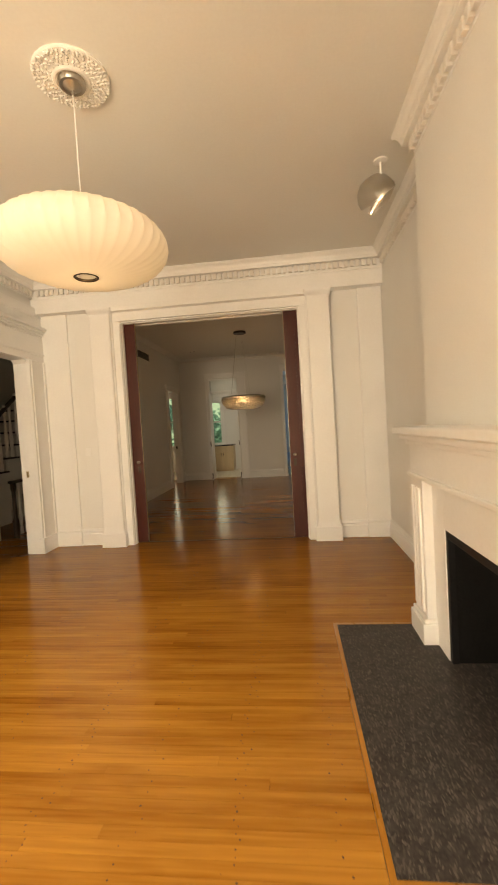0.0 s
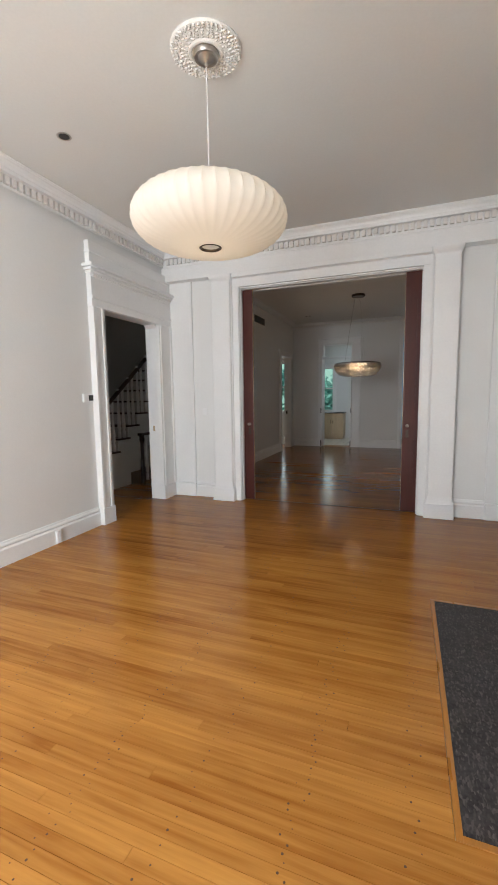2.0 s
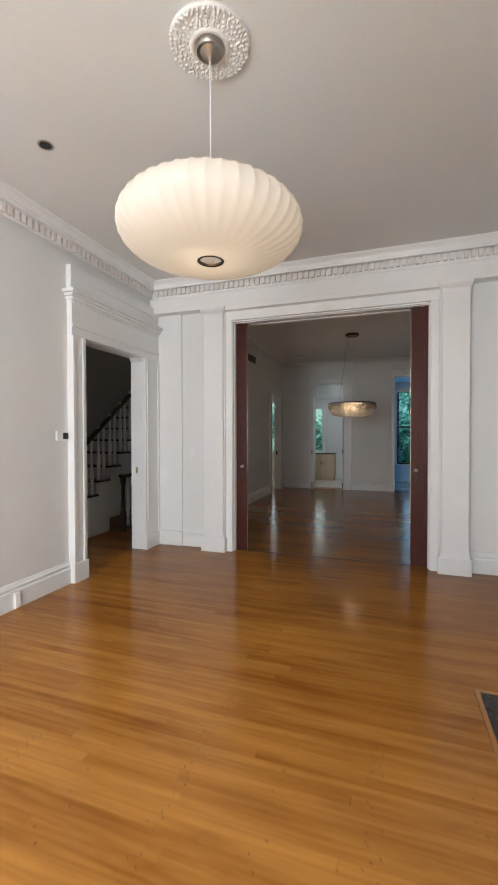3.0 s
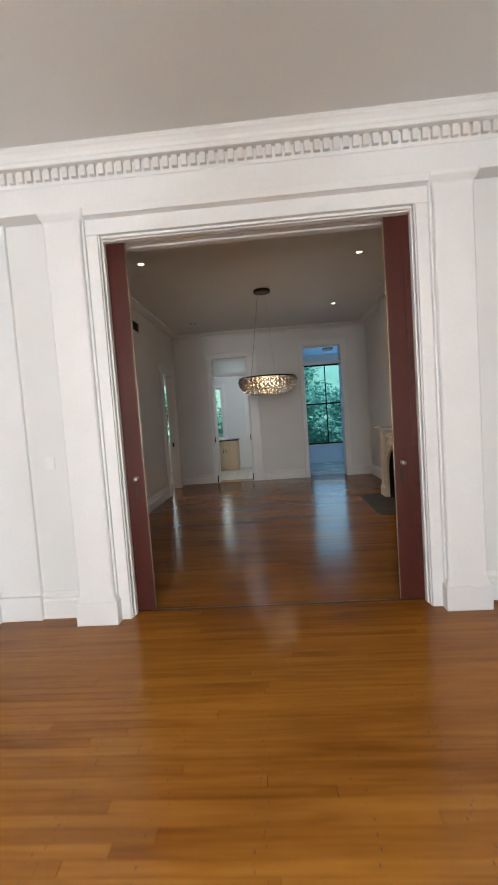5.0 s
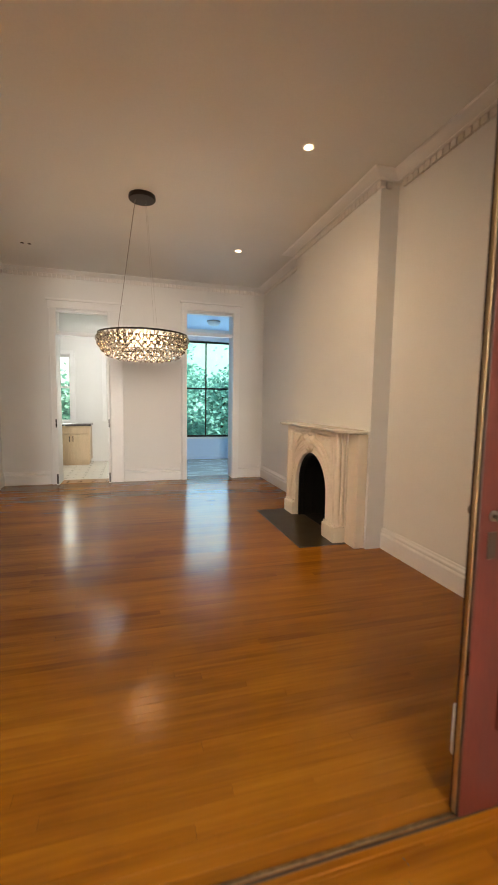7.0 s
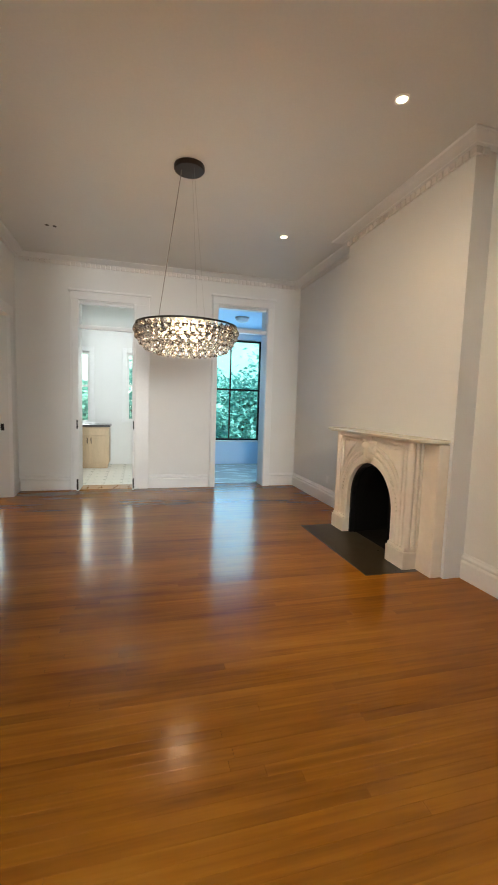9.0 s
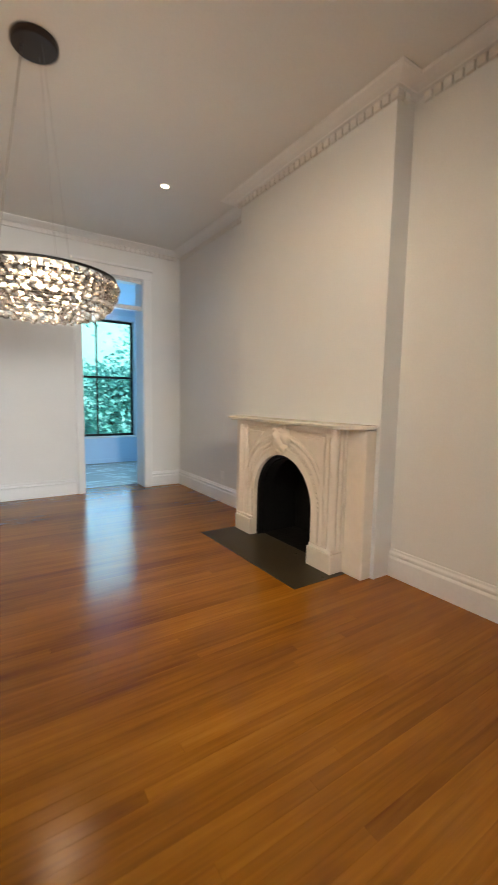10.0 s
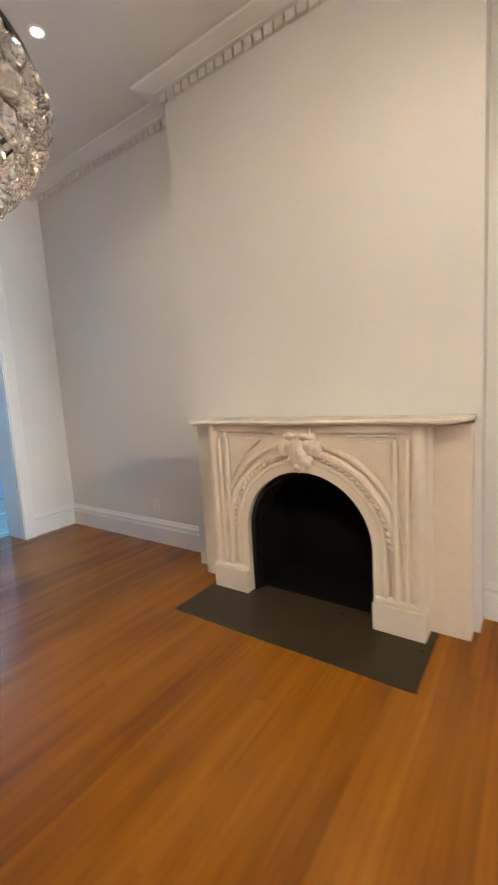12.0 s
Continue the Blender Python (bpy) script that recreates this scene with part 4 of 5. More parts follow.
fb = firebox(1.28, 0.36, 8.43, 9.30, 0.92, "black arched cast-iron firebox")
bm = bmesh.new()
arch_band(bm, FR - 0.032, FR + 0.001, 1.125, 1.175, 0.004)
part("arch_frame", bm, IRON, fb, "black iron arch frame")
bm = bmesh.new()
arch_band(bm, FR - 0.045, FR - 0.002, 1.176, 1.30, 0.004)
part("throat", bm, SOOT, fb)
part("floor_plate", boxed(1.20, 1.62, 8.44, 9.29, 0.0035, 0.010, 0.001, 1), SOOT, fb)
h2 = empty("hearth", "dark slate hearth slab flush with the floor", "hearth", "", "structure")
part("slab", boxed(0.645, 1.64, 8.10, 9.615, -0.03, 0.004, 0.001, 1), SLATE_DARK, h2)

# ---- pendant lamp ----
PX, PY = -1.02, 2.295
pen = empty("pendant_lamp", "large white ribbed saucer pendant lamp on a thin cord", "lamp", at=(PX, PY, 0))
med = empty("ceiling_medallion", "round white plaster ceiling rose with leaf relief", "ceiling rose", at=(PX, PY, 0))
bm = bmesh.new()
lathe(bm, [(0.0, 3.600), (0.212, 3.600), (0.214, 3.592), (0.206, 3.584), (0.190, 3.582), (0.150, 3.580), (0.110, 3.576), (0.100, 3.568), (0.090, 3.566), (0.082, 3.574), (0.0, 3.574)], n=96, caps=False)
part("disc", bm, PLASTER, med)
lf = bmesh.new()
bmesh.ops.create_icosphere(lf, subdivisions=1, radius=1.0, matrix=Matrix.Diagonal((0.015, 0.008, 0.006, 1)))
leafm = bpy.data.meshes.new("acanthus_leaf")
lf.to_mesh(leafm)
lf.free()
leafm.materials.append(PLASTER)
leafm.polygons.foreach_set("use_smooth", [True] * len(leafm.polygons))
rng = random.Random(3)
for ring, count in ((0.116, 24), (0.138, 30), (0.160, 36), (0.182, 42), (0.200, 48)):
    for k in range(count):
        a = 2 * math.pi * (k + rng.uniform(-0.2, 0.2)) / count
        rr = ring + rng.uniform(-0.006, 0.006)
        shared("acanthus_leaf", leafm, med, (rr * math.cos(a), rr * math.sin(a), 3.578), math.degrees(a) + rng.choice((-50, -25, 0, 30, 60)))
bm = bmesh.new()
lathe(bm, [(0.078, 3.571), (0.076, 3.556), (0.070, 3.545), (0.052, 3.548), (0.030, 3.530), (0.012, 3.520), (0.008, 3.500), (0.0, 3.498)], n=32, caps=False)
part("canopy", bm, NICKEL, pen, "brushed metal ceiling cup", True)
part("cord", tube(bmesh.new(), [(0, 0, 3.50), (0.001, 0, 3.2), (0, 0, 2.76)], 0.0035, 6), CORD, pen, "thin white cord")
prof = []
for k in range(25):
    a = -math.pi / 2 + math.pi * (k + 0.0) / 24
    z = 2.618 + 0.168 * math.sin(a)
    r = 0.068 + 0.420 * max(0.0, math.cos(a)) ** 0.72
    prof.append((r, z))
NR = 42
bm = bmesh.new()
lathe(bm, prof, n=NR * 6, wave=lambda k, z: 1 - (0.013 + 0.009 * min(1, max(0, (z - 2.56) / 0.12))) * math.sin(math.pi * ((k % 6) / 6)) ** 0.8, caps=False)
part("shade", bm, SHADE, pen, "translucent white ribbed shade", True)
bm = bmesh.new()
lathe(bm, [(0.060, 2.462), (0.072, 2.462), (0.074, 2.452), (0.066, 2.446), (0.058, 2.450), (0.060, 2.462)], n=32, caps=False)
part("bottom_ring", bm, BRONZE, pen, "dark metal ring", True)
bm = bmesh.new()
bmesh.ops.create_icosphere(bm, subdivisions=2, radius=0.034, matrix=Matrix.Translation((0, 0, 2.515)))
part("bulb", bm, BULB_SOFT, pen, "warm lit bulb", True)

# ---- small fixtures of the front room ----
cs = empty("ceiling_speaker", "dark unlit round recessed ceiling fitting", "ceiling fitting", at=(-2.447, 2.608, 0))
bm = bmesh.new()
lathe(bm, [(0.0, 3.5995), (0.052, 3.5995), (0.056, 3.594), (0.045, 3.592), (0.040, 3.597), (0.0, 3.597)], n=28, caps=False)
part("trim_ring", bm, NICKEL, cs, "", True)
part("lens", lathe(bmesh.new(), [(0.0, 3.5935), (0.041, 3.5935), (0.041, 3.597), (0.0, 3.597)], n=24, caps=False), SCREEN, cs)

th = empty("thermostat", "small white wall thermostat with a dark screen", "thermostat")
part("body", boxed(WX - 0.001, WX + 0.024, 3.50, 3.655, 1.472, 1.566, 0.006), PLASTIC, th)
part("screen", boxed(WX + 0.023, WX + 0.0255, 3.575, 3.646, 1.488, 1.552, 0.001, 1), SCREEN, th)

ob = empty("outlet_box", "small white cable outlet on the baseboard", "outlet")
part("cover", boxed(WX + 0.028, WX + 0.055, 2.975, 3.03, 0.01, 0.145, 0.006), PLASTIC, ob)
ob = empty("wall_plate", "painted-over blank wall plate", "wall plate")
part("plate", boxed(-2.70, -2.62, 5.352, 5.3615, 1.24, 1.35, 0.003), TRIM, ob)
ob = empty("wall_plate", "small white outlet plate above the baseboard", "wall plate")
part("plate", boxed(EX2 - 0.006, EX2 + 0.001, 10.62, 10.70, 0.31, 0.42, 0.003), PLASTIC, ob)

sp = empty("ceiling_spotlight", "chrome reflector spotlight under a clear glass dome", "spotlight", at=(0.97, 3.44, 0))
bm = bmesh.new()
lathe(bm, [(0.0, 3.60), (0.055, 3.60), (0.055, 3.588), (0.014, 3.580), (0.010, 3.57), (0.010, 3.42), (0.0, 3.42)], n=28, caps=False)
part("canopy", bm, PLASTIC, sp, "", True)
bm = bmesh.new()
lathe(bm, [(0.115, 0.0), (0.113, 0.045), (0.095, 0.09), (0.055, 0.125), (0.0, 0.135), (0.0, 0.130), (0.052, 0.120), (0.090, 0.087), (0.108, 0.045), (0.110, 0.0), (0.115, 0.0)], n=32, caps=False)
bmesh.ops.transform(bm, matrix=pose(-0.03, 0.0, 3.30, 18, -32, 0) @ Matrix.Diagonal((1.3, 1.3, 1.3, 1)), verts=bm.verts)
dm = part("dome", bm, DOME, sp, "clear glass dome", True)
bm = bmesh.new()
lathe(bm, [(0.0, -0.12), (0.016, -0.115), (0.020, -0.08), (0.040, -0.03), (0.046, 0.02), (0.034, 0.07), (0.022, 0.10), (0.0, 0.105)], n=24, caps=False)
bmesh.ops.transform(bm, matrix=pose(0.0, 0.0, 3.31, 15, 38, 0) @ Matrix.Diagonal((1.35, 1.35, 1.3, 1)), verts=bm.verts)
part("reflector", bm, CHROME, sp, "shiny chrome reflector", True)

# ---- chandelier ----
CXc, CYc = -0.862, 8.973
ch = empty("chandelier", "round tiered glass-drop chandelier with dark metal rings, lit", "chandelier", at=(CXc, CYc, 0))
bm = bmesh.new()
lathe(bm, [(0.0, 3.60), (0.135, 3.60), (0.138, 3.590), (0.138, 3.565), (0.130, 3.556), (0.0, 3.554)], n=40, caps=False)
part("canopy", bm, BRONZE, ch, "dark bronze ceiling plate", True)
for deg, thick in ((180, 0.0036), (60, 0.0007), (-60, 0.0007)):
    a = math.radians(deg)
    part("cable", tube(bmesh.new(), [(0.07 * math.cos(a), 0.07 * math.sin(a), 3.556), (0.27 * math.cos(a), 0.27 * math.sin(a), 2.17)], thick, 6), CABLE, ch)


def ring_mesh(bm, r, z, w, h):
    lathe(bm, [(r - w, z - h), (r, z - h), (r, z + h), (r - w, z + h), (r - w, z - h)], n=64, caps=False)
    return bm


tiers = [(0.470, 2.175, 44), (0.456, 2.122, 44), (0.424, 2.068, 40), (0.375, 2.018, 36), (0.282, 1.990, 26), (0.165, 1.983, 14)]
for i, (r, z, cnt) in enumerate(tiers):
    part("ring", ring_mesh(bmesh.new(), r, z, 0.006 if i else 0.008, 0.004 if i else 0.008), BLACK, ch)
part("ring", ring_mesh(bmesh.new(), 0.435, 2.185, 0.006, 0.006), BLACK, ch)
for k in range(8):
    a = 2 * math.pi * k / 8 + 0.2
    c, s = math.cos(a), math.sin(a)
    part("rib", tube(bmesh.new(), [(0.470 * c, 0.470 * s, 2.18), (0.456 * c, 0.456 * s, 2.122), (0.424 * c, 0.424 * s, 2.068), (0.375 * c, 0.375 * s, 2.018), (0.165 * c, 0.165 * s, 1.983)], 0.0035, 5), BLACK, ch)
    part("spoke", tube(bmesh.new(), [(0.0, 0.0, 2.17), (0.465 * c, 0.465 * s, 2.17)], 0.003, 5), BLACK, ch)
drop = bmesh.new()
lathe(drop, [(0.0, -0.074), (0.015, -0.070), (0.0255, -0.055), (0.028, -0.043), (0.024, -0.028), (0.012, -0.012), (0.003, -0.004), (0.0, 0.0)], n=12, caps=False)
bmesh.ops.remove_doubles(drop, verts=drop.verts, dist=1e-5)
bmesh.ops.recalc_face_normals(drop, faces=drop.faces)
dropm = bpy.data.meshes.new("glass_drop")
drop.to_mesh(dropm)
drop.free()
dropm.materials.append(CRYSTAL)
rng = random.Random(5)
for i, (r, z, cnt) in enumerate(tiers):
    for row in range(2 if i < 2 else 1):
        for k in range(cnt):
            a = 2 * math.pi * (k + 0.5 * row) / cnt
            rr = r - 0.004 - 0.03 * row
            q = shared("glass_drop", dropm, ch, (rr * math.cos(a), rr * math.sin(a), z - 0.006 - 0.012 * row + rng.uniform(-0.004, 0.004)), rng.uniform(0, 90))
for k in range(6):
    a = 2 * math.pi * k / 6
    bm = bmesh.new()
    bmesh.ops.create_icosphere(bm, subdivisions=2, radius=0.011, matrix=Matrix.Translation((0.22 * math.cos(a), 0.22 * math.sin(a), 2.09)) @ Matrix.Diagonal((1, 1, 1.5, 1)))
    part("bulb", bm, BULB, ch, "small lit bulb", True)

# ---- recessed downlights ----
first = None
for i, (dx, dy) in enumerate(DOWNLIGHTS):
    if first is None:
        d = empty("downlight", "small round lit recessed ceiling downlight", "downlight", "recessed downlights", at=(dx, dy, 0))
        bm = bmesh.new()
        lathe(bm, [(0.033, 3.599), (0.052, 3.599), (0.054, 3.594), (0.046, 3.590), (0.036, 3.592), (0.033, 3.599)], n=32, caps=False)
        part("trim_ring", bm, PLASTIC, d, "", True)
        part("lens", lathe(bmesh.new(), [(0.0, 3.5945), (0.035, 3.5945), (0.035, 3.598), (0.0, 3.598)], n=28, caps=False), LENS, d, "glowing warm lens")
        first = d
    else:
        copy_thing(first, pose(dx, dy, 0))

for dx, dy in KITCHEN_LIGHTS:
    copy_thing(first, pose(dx, dy, 0))
cf = empty("ceiling_fitting", "pair of small dark sockets in the ceiling", "ceiling fitting", at=(-2.36, 10.815, 0))
for off in (-0.043, 0.043):
    part("socket", lathe(bmesh.new(), [(0.0, 3.5995), (0.022, 3.5995), (0.024, 3.594), (0.016, 3.592), (0.0, 3.595)], (off, off * 0.13, 0), 16, caps=False), BRONZE, cf, "", True)
vent = empty("air_vent", "dark slatted metal air vent high on the wall", "air vent")
part("backing", boxed(WX2, WX2 + 0.004, 8.72, 9.42, 3.20, 3.33), BLACK, vent)
for z0, z1, y0, y1 in ((3.19, 3.20, 8.71, 9.43), (3.33, 3.34, 8.71, 9.43)):
    part("frame", boxed(WX2, WX2 + 0.012, y0, y1, z0, z1), BRONZE, vent)
for k in range(6):
    part("slat", boxed(WX2 + 0.004, WX2 + 0.012, 8.72, 9.42, 3.208 + 0.0205 * k, 3.216 + 0.0205 * k), BRONZE, vent)

# ---- stair hall ----
st = empty("staircase", "white painted stairs with dark treads and turned balusters", "staircase", "", "")
SX0, SX1 = -5.2, -4.36
bal = bmesh.new()
lathe(bal, [(0.0, 0.0), (0.026, 0.0), (0.026, 0.11), (0.016, 0.13), (0.027, 0.18), (0.029, 0.28), (0.020, 0.46), (0.015, 0.64), (0.021, 0.70), (0.021, 0.83), (0.0, 0.83)], n=10, caps=False)
balm = bpy.data.meshes.new("baluster")
bal.to_mesh(balm)
bal.free()
balm.materials.append(TRIM)
balm.polygons.foreach_set("use_smooth", [True] * len(balm.polygons))
S0, RISE, RUN = 4.372, 0.2085, 0.275
for i in range(1, 13):
    y0 = S0 + RUN * i
    part("tread", boxed(SX0, SX1 + 0.03, y0 - 0.03, y0 + RUN, RISE * i - 0.028, RISE * i, 0.006), DARKWOOD, st, "dark wooden tread" if i == 1 else "")
    low = max(0, RISE * (i - 4))
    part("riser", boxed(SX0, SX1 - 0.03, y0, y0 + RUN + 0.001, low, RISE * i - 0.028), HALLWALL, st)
    part("bracket", boxed(SX1, SX1 + 0.012, y0 + 0.02, y0 + RUN - 0.03, RISE * i - 0.10, RISE * i - 0.03, 0.01), TRIM, st)
    part("stringer", boxed(SX1 - 0.03, SX1, y0, y0 + RUN, low, RISE * i - 0.028), TRIM, st)
    for u in (0.06, 0.18):
        shared("baluster", balm, st, (SX1 - 0.03, y0 + u, RISE * i))
rail = lambda v: 1.395 + 0.75 * (v - 5.248)
a0, a1 = (SX1 - 0.03, S0 + RUN * 0.6, rail(S0 + RUN * 0.6)), (SX1 - 0.03, S0 + RUN * 12, rail(S0 + RUN * 12))
part("handrail", tube(bmesh.new(), [a0, a1], 0.036, 10), DARKWOOD, st, "dark polished handrail", True)
bm = lathe(bmesh.new(), [(0.0, 0.0), (0.06, 0.0), (0.06, 0.30), (0.042, 0.34), (0.05, 0.5), (0.035, 0.9), (0.05, 0.95), (0.06, 1.05), (0.05, 1.10), (0.0, 1.12)], (SX1 - 0.03, S0 + 0.05, 0), 16, caps=False)
part("newel_post", bm, DARKWOOD, st, "turned dark newel post", True)
gr = empty("guard_rail", "low dark guard rail with white balusters in the hall", "railing")
part("top_rail", boxed(-4.30, -4.22, 5.90, 7.40, 0.84, 0.89, 0.012), DARKWOOD, gr, "dark wooden rail")
part("post", lathe(bmesh.new(), [(0.0, 0.0), (0.045, 0.0), (0.045, 0.25), (0.03, 0.30), (0.03, 0.70), (0.045, 0.76), (0.045, 0.84), (0.0, 0.84)], (-4.26, 5.97, 0), 14, caps=False), DARKWOOD, gr, "dark turned post", True)
for k in range(10):
    shared("baluster", balm, gr, (-4.26, 6.10 + 0.13 * k, 0.015))

# ---- kitchen and sunroom ----
cab = empty("kitchen_cabinet", "pale maple base cabinet with paired doors", "cabinet")
part("body", boxed(-3.05, -1.90, 14.17, 14.72, 0.10, 0.89, 0.004), OAK, cab)
part("toe_kick", boxed(-3.05, -1.93, 14.24, 14.72, 0.0, 0.10), OAK, cab)
for k in range(3):
    x0 = -3.03 + k * 0.375
    dr = part("door", boxed(x0 + 0.004, x0 + 0.359, 14.150, 14.170, 0.13, 0.70, 0.004), OAK, cab)
    part("panel", boxed(x0 + 0.06, x0 + 0.305, 14.145, 14.151, 0.19, 0.64, 0.004), OAK, dr)
    xh = x0 + (0.33 if k % 2 else 0.03)
    part("handle", tube(bmesh.new(), [(xh, 14.135, 0.54), (xh, 14.135, 0.66)], 0.009, 6), BRONZE, dr, "thin metal handle")
    part("drawer", boxed(x0, x0 + 0.365, 14.150, 14.170, 0.72, 0.87, 0.004), OAK, cab)
ct = empty("countertop", "dark stone kitchen countertop", "countertop")
part("slab", boxed(-3.08, -1.87, 14.13, 14.72, 0.89, 0.93, 0.006), GRANITE, ct)
tl = bmesh.new()
box(tl, -0.148, 0.148, -0.148, 0.148, -0.006, 0.0, 0.0)
tlm = bpy.data.meshes.new("floor_tile")
tl.to_mesh(tlm)
tl.free()
tlm.materials.append(TILE)
kf = bpy.data.objects["kitchen_floor"]
for i in range(8):
    for j in range(8):
        x, y = -2.94 + 0.305 * i, 12.52 + 0.305 * j
        if x < -0.75 and y < 14.70:
            shared("tile", tlm, kf, (x, y, 0.001))
part("saddle", boxed(-2.20, -1.38, 12.05, 12.40, -0.03, 0.003, 0.001, 1), EDGEWOOD, kf)
structure("ceiling_sunroom", boxed(-0.55, 1.70, NY + 0.30, 14.75, 3.27, 3.40), SUNWALL, "lower pale blue sunroom ceiling")
ap = empty("window_apron", "pale blue panel under the garden window", "panel", "", "structure")
part("panel", boxed(-0.545, 1.695, 14.722, 14.752, 0.09, 0.528, 0.003), SUNWALL, ap)
part("skirting", boxed(-0.545, 1.695, 14.712, 14.752, 0.0, 0.09, 0.003), SUNWALL, ap)
part("panel", boxed(-0.545, -0.001, 14.722, 14.752, 0.53, 3.26, 0.003), SUNWALL, ap)
part("panel", boxed(-0.548, -0.535, NY + 0.302, 14.72, 0.0, 3.26, 0.002), SUNWALL, ap)
cl = empty("ceiling_light", "round flush ceiling light in the sunroom", "ceiling light", at=(0.80, 13.6, -0.33))
part("base", lathe(bmesh.new(), [(0.0, 3.60), (0.15, 3.60), (0.15, 3.57), (0.0, 3.57)], n=28, caps=False), NICKEL, cl)
part("glass_bowl", lathe(bmesh.new(), [(0.14, 3.57), (0.13, 3.53), (0.09, 3.50), (0.0, 3.485)], n=28, caps=False), PLASTIC, cl, "white glass bowl", True)

# ---- garden ----
structure("ground", boxed(-60, 60, 15.0, 140, -0.9, -0.6), GRASS, "green lawn of the back garden")


def tree(x, y, height, spread, seed, leaves, mat, label):
    r = random.Random(seed)
    t = empty("tree", label, "tree", "garden trees", at=(x, y, -0.6))
    trunk = [(0, 0, 0), (r.uniform(-0.1, 0.1), 0.05, height * 0.3), (r.uniform(-0.2, 0.2), 0, height * 0.6), (r.uniform(-0.3, 0.3), 0.1, height * 0.9)]
    bm = tube(bmesh.new(), trunk, 0.1, 8, [0.16, 0.12, 0.08, 0.03])
    clumps = []
    for k in range(16):
        a, h = r.uniform(0, 6.283), r.uniform(0.12, 1.0) * height
        d = spread * (0.35 + 0.65 * r.random()) * (1.05 - 0.5 * h / height)
        tip = (d * math.cos(a), d * math.sin(a), h + r.uniform(0, 0.5))
        tube(bm, [(0, 0, max(0.2, h - 0.5)), (tip[0] * 0.5, tip[1] * 0.5, h - 0.1), tip], 0.03, 5, [0.045, 0.03, 0.012])
        clumps.append(tip)
    part("trunk", bm, BARK, t, "", True)
    verts, faces = [], []
    for k in range(leaves):
        c = clumps[r.randrange(len(clumps))]
        p = Vector((c[0] + r.gauss(0, 0.38), c[1] + r.gauss(0, 0.38), c[2] + r.gauss(0, 0.30)))
        m = Euler((r.uniform(-1, 1), r.uniform(-1, 1), r.uniform(0, 6.28))).to_matrix()
        w, l = r.uniform(0.035, 0.065), r.uniform(0.07, 0.13)
        i = len(verts)
        for q in ((0, -l, 0), (w, 0, 0.012), (0, l, 0), (-w, 0, 0.012)):
            verts.append(p + m @ Vector(q))
        faces.append((i, i + 1, i + 2, i + 3))
    me = bpy.data.meshes.new("crown")
    me.from_pydata(verts, [], faces)
    me.materials.append(mat)
    c = new("crown", me)
    c.parent = t
    return t


for i, (x, y, h, s) in enumerate(((0.3, 18.0, 2.3, 1.2), (2.2, 18.6, 2.7, 1.4), (1.0, 22.5, 6.0, 2.4), (-1.2, 20.5, 3.2, 1.5), (-3.2, 18.8, 2.4, 1.2), (-6.0, 19.5, 3.0, 1.4), (4.6, 21.5, 6.0, 2.2))):
    tree(x, y, h, s, 40 + i, 3600, LEAF if i % 2 == 0 else LEAF_DARK, "leafy green garden tree behind the house")

# glowing board behind the trees; foliage and its daylight are painted as emission
bd = glow("garden_glow_board", (0.30, 0.50, 0.42), 0.72)
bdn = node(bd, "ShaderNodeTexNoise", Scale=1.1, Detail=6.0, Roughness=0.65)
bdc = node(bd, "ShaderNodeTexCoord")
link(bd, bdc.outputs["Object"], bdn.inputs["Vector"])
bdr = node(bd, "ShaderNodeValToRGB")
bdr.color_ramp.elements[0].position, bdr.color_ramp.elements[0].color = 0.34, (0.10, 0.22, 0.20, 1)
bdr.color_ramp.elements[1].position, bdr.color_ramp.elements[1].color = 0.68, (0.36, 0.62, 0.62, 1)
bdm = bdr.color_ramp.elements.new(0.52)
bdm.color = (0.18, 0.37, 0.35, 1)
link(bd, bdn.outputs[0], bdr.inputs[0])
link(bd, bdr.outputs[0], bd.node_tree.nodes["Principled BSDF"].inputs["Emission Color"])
structure("backdrop", boxed(-22, 22, 26, 26.2, -0.6, 16), bd, "glowing board patterned as blurred foliage far behind the garden")

# ---- strip flooring ----
STRIP = 0.0572
plank_cache = {}


def plank_verts(x0, x1, y0, y1, g=0.0010):
    zt, zb = 0.0, -0.03
    x0, x1, y0, y1 = x0 + g, x1 - g, y0 + g, y1 - g
    return [(x, y, z) for z in (zb, zt) for x, y in ((x0, y0), (x1, y0), (x1, y1), (x0, y1))]


PLANK_FACES = [(4, 5, 6, 7)] + [(i, (i + 1) % 4, 4 + (i + 1) % 4, 4 + i) for i in range(4)]


def plank_mesh(length):
    key = round(length, 2)
    if key not in plank_cache:
        me = bpy.data.meshes.new("plank")
        me.from_pydata(plank_verts(-key / 2, key / 2, -STRIP / 2, STRIP / 2), [], PLANK_FACES)
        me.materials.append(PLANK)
        plank_cache[key] = me
    return plank_cache[key]


def holes_1(y):
    """Stretches along x that the flooring covers at this y in the front room."""
    if 1.26 < y < 2.98:
        return -3.25, 0.369
    return -3.25, 1.36


def holes_2(y):
    if 8.13 < y < 9.586:
        return -3.10, 0.6445
    return -3.10, 1.485


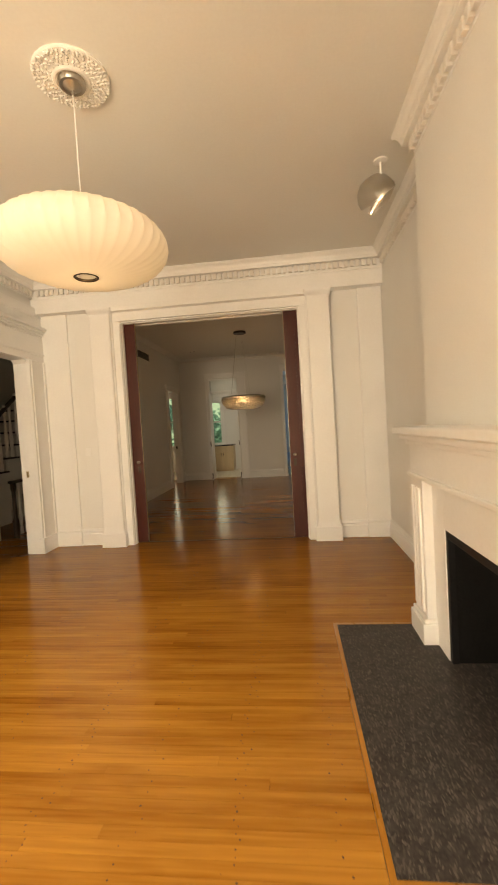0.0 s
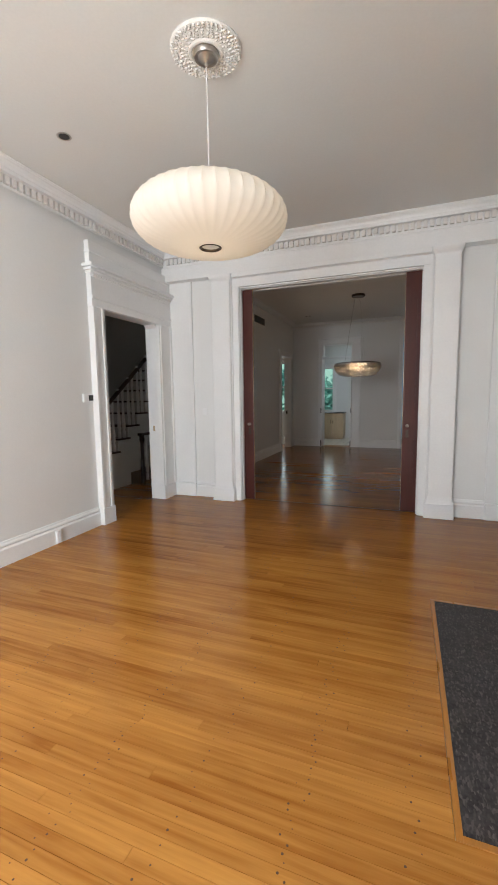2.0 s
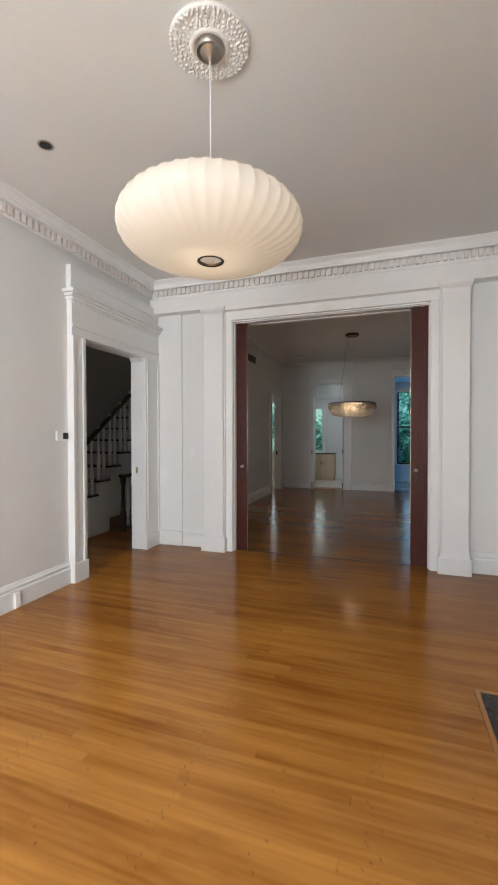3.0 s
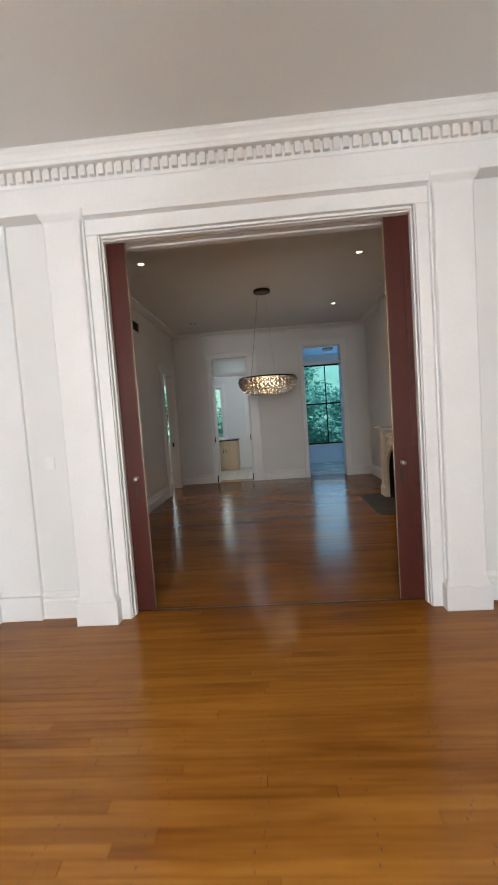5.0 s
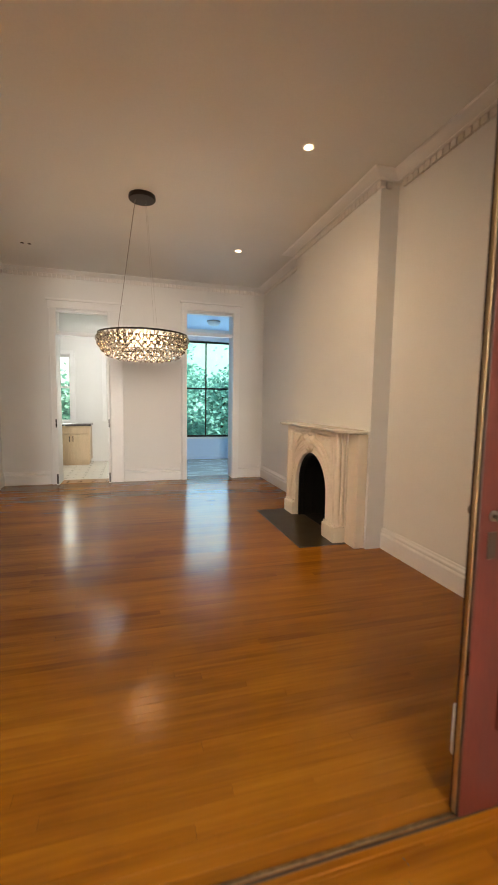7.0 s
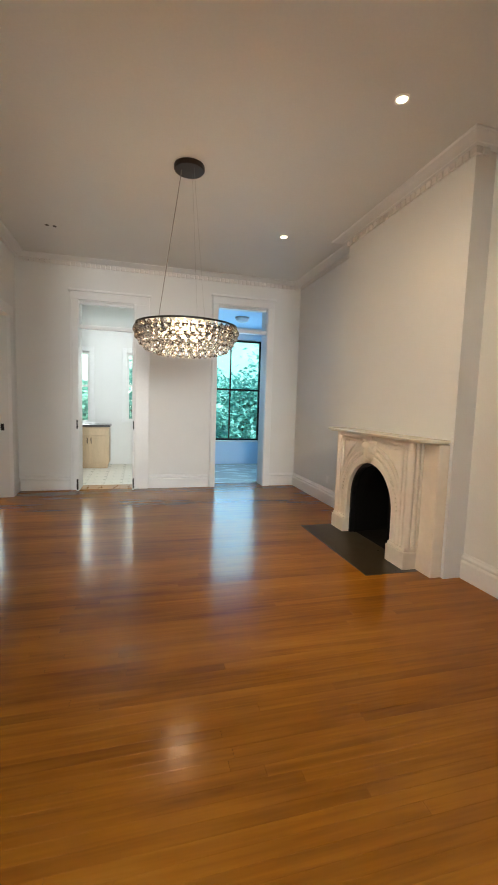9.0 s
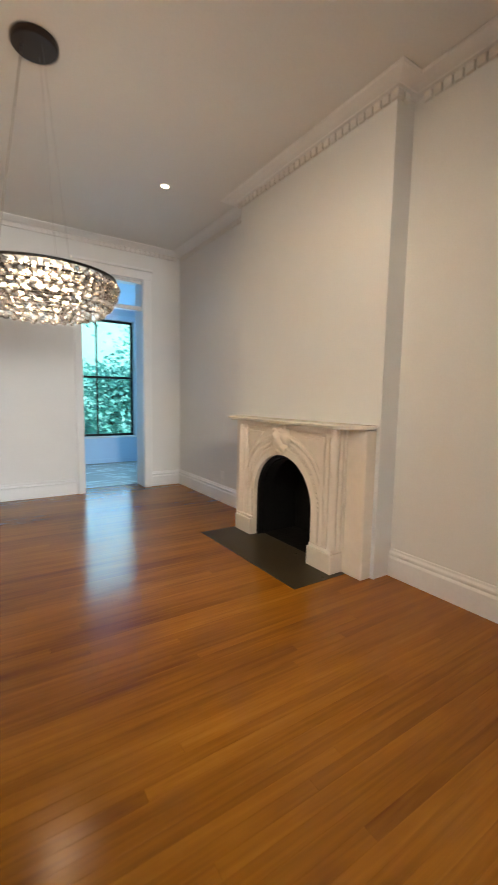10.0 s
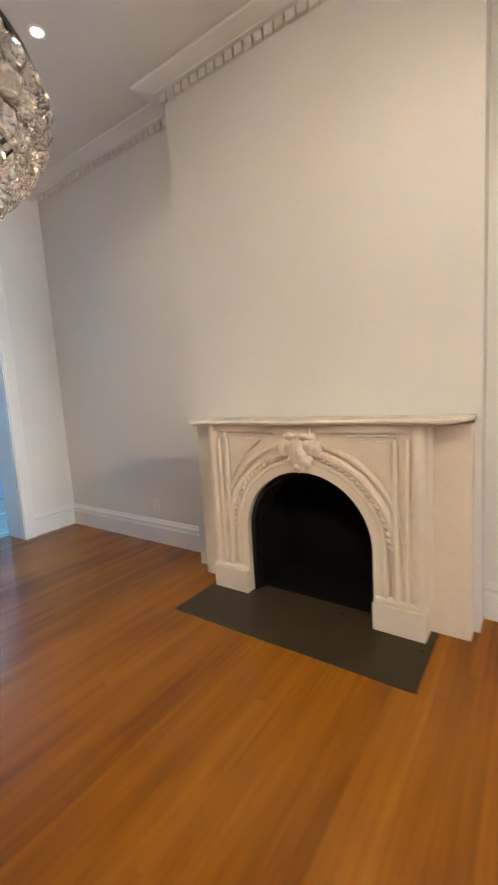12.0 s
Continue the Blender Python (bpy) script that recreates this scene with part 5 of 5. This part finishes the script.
rng = random.Random(11)
rest_v, rest_f, nail_v, nail_f, made = [], [], [], [], 0
rows = []
y = -2.60
while y < PY0 - 0.001:
    rows.append((y, min(y + STRIP, 5.365), holes_1))
    y += STRIP
y = PY1
while y < NY - 0.001:
    rows.append((y, min(y + STRIP, NY), holes_2))
    y += STRIP
for y0, y1, cover in rows:
    a, b = cover((y0 + y1) / 2)
    x = a
    lengths = []
    while x < b - 0.02:
        step = rng.choice((1.8, 2.4, 2.7, 3.0, 3.6))
        if x == a:
            step *= rng.uniform(0.4, 1.0)
        step = round(step, 2)
        if b - (x + step) < 0.35:
            step = b - x
        lengths.append((x, x + step))
        x += step
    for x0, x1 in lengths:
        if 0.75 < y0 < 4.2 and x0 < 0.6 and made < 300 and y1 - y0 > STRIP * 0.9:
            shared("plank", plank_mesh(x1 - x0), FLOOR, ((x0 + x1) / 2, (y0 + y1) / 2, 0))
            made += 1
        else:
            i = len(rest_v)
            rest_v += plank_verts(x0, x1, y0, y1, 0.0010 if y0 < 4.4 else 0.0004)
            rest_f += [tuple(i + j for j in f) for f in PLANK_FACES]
    if y0 < 5.3:
        for k in range(12):
            xn = -3.0 + 0.405 * k
            if a + 0.03 < xn < b - 0.03:
                for off in ((0.30, 0.72) if k % 2 else (0.5,)):
                    cx, cy, rad = xn + rng.uniform(-0.035, 0.035), y0 + STRIP * off + rng.uniform(-0.006, 0.006), rng.uniform(0.0024, 0.0052)
                    i = len(nail_v)
                    nail_v += [(cx + rad * math.cos(q * 1.0472), cy + rad * math.sin(q * 1.0472), 0.0006) for q in range(6)]
                    nail_f.append(tuple(range(i, i + 6)))
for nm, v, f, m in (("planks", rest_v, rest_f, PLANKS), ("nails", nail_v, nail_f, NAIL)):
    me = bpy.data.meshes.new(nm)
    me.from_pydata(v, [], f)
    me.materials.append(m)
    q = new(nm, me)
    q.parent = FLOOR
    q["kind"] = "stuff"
hv, hf = [], []
y = -2.6
while y < 12.3:
    i = len(hv)
    hv += plank_verts(-5.5, WX - 0.15 if y < 5.6 else WX2 - 0.15, y, y + 0.09)
    hf += [tuple(i + j for j in f) for f in PLANK_FACES]
    y += 0.09
for y in (3.87, 4.15, 4.43, 4.71):
    i = len(hv)
    hv += plank_verts(WX - 0.15, WX, y, min(y + 0.28, 4.99))
    hf += [tuple(i + j for j in f) for f in PLANK_FACES]
for y in (10.70, 11.16):
    i = len(hv)
    hv += plank_verts(WX2 - 0.15, WX2, y, y + 0.46)
    hf += [tuple(i + j for j in f) for f in PLANK_FACES]
i = len(hv)
hv += plank_verts(0.0, 0.87, NY, NY + 0.30)
hf += [tuple(i + j for j in f) for f in PLANK_FACES]
me = bpy.data.meshes.new("hall_planks")
me.from_pydata(hv, [], hf)
me.materials.append(PLANKS)
q = new("hall_planks", me)
q.parent = FLOOR
q["kind"] = "stuff"
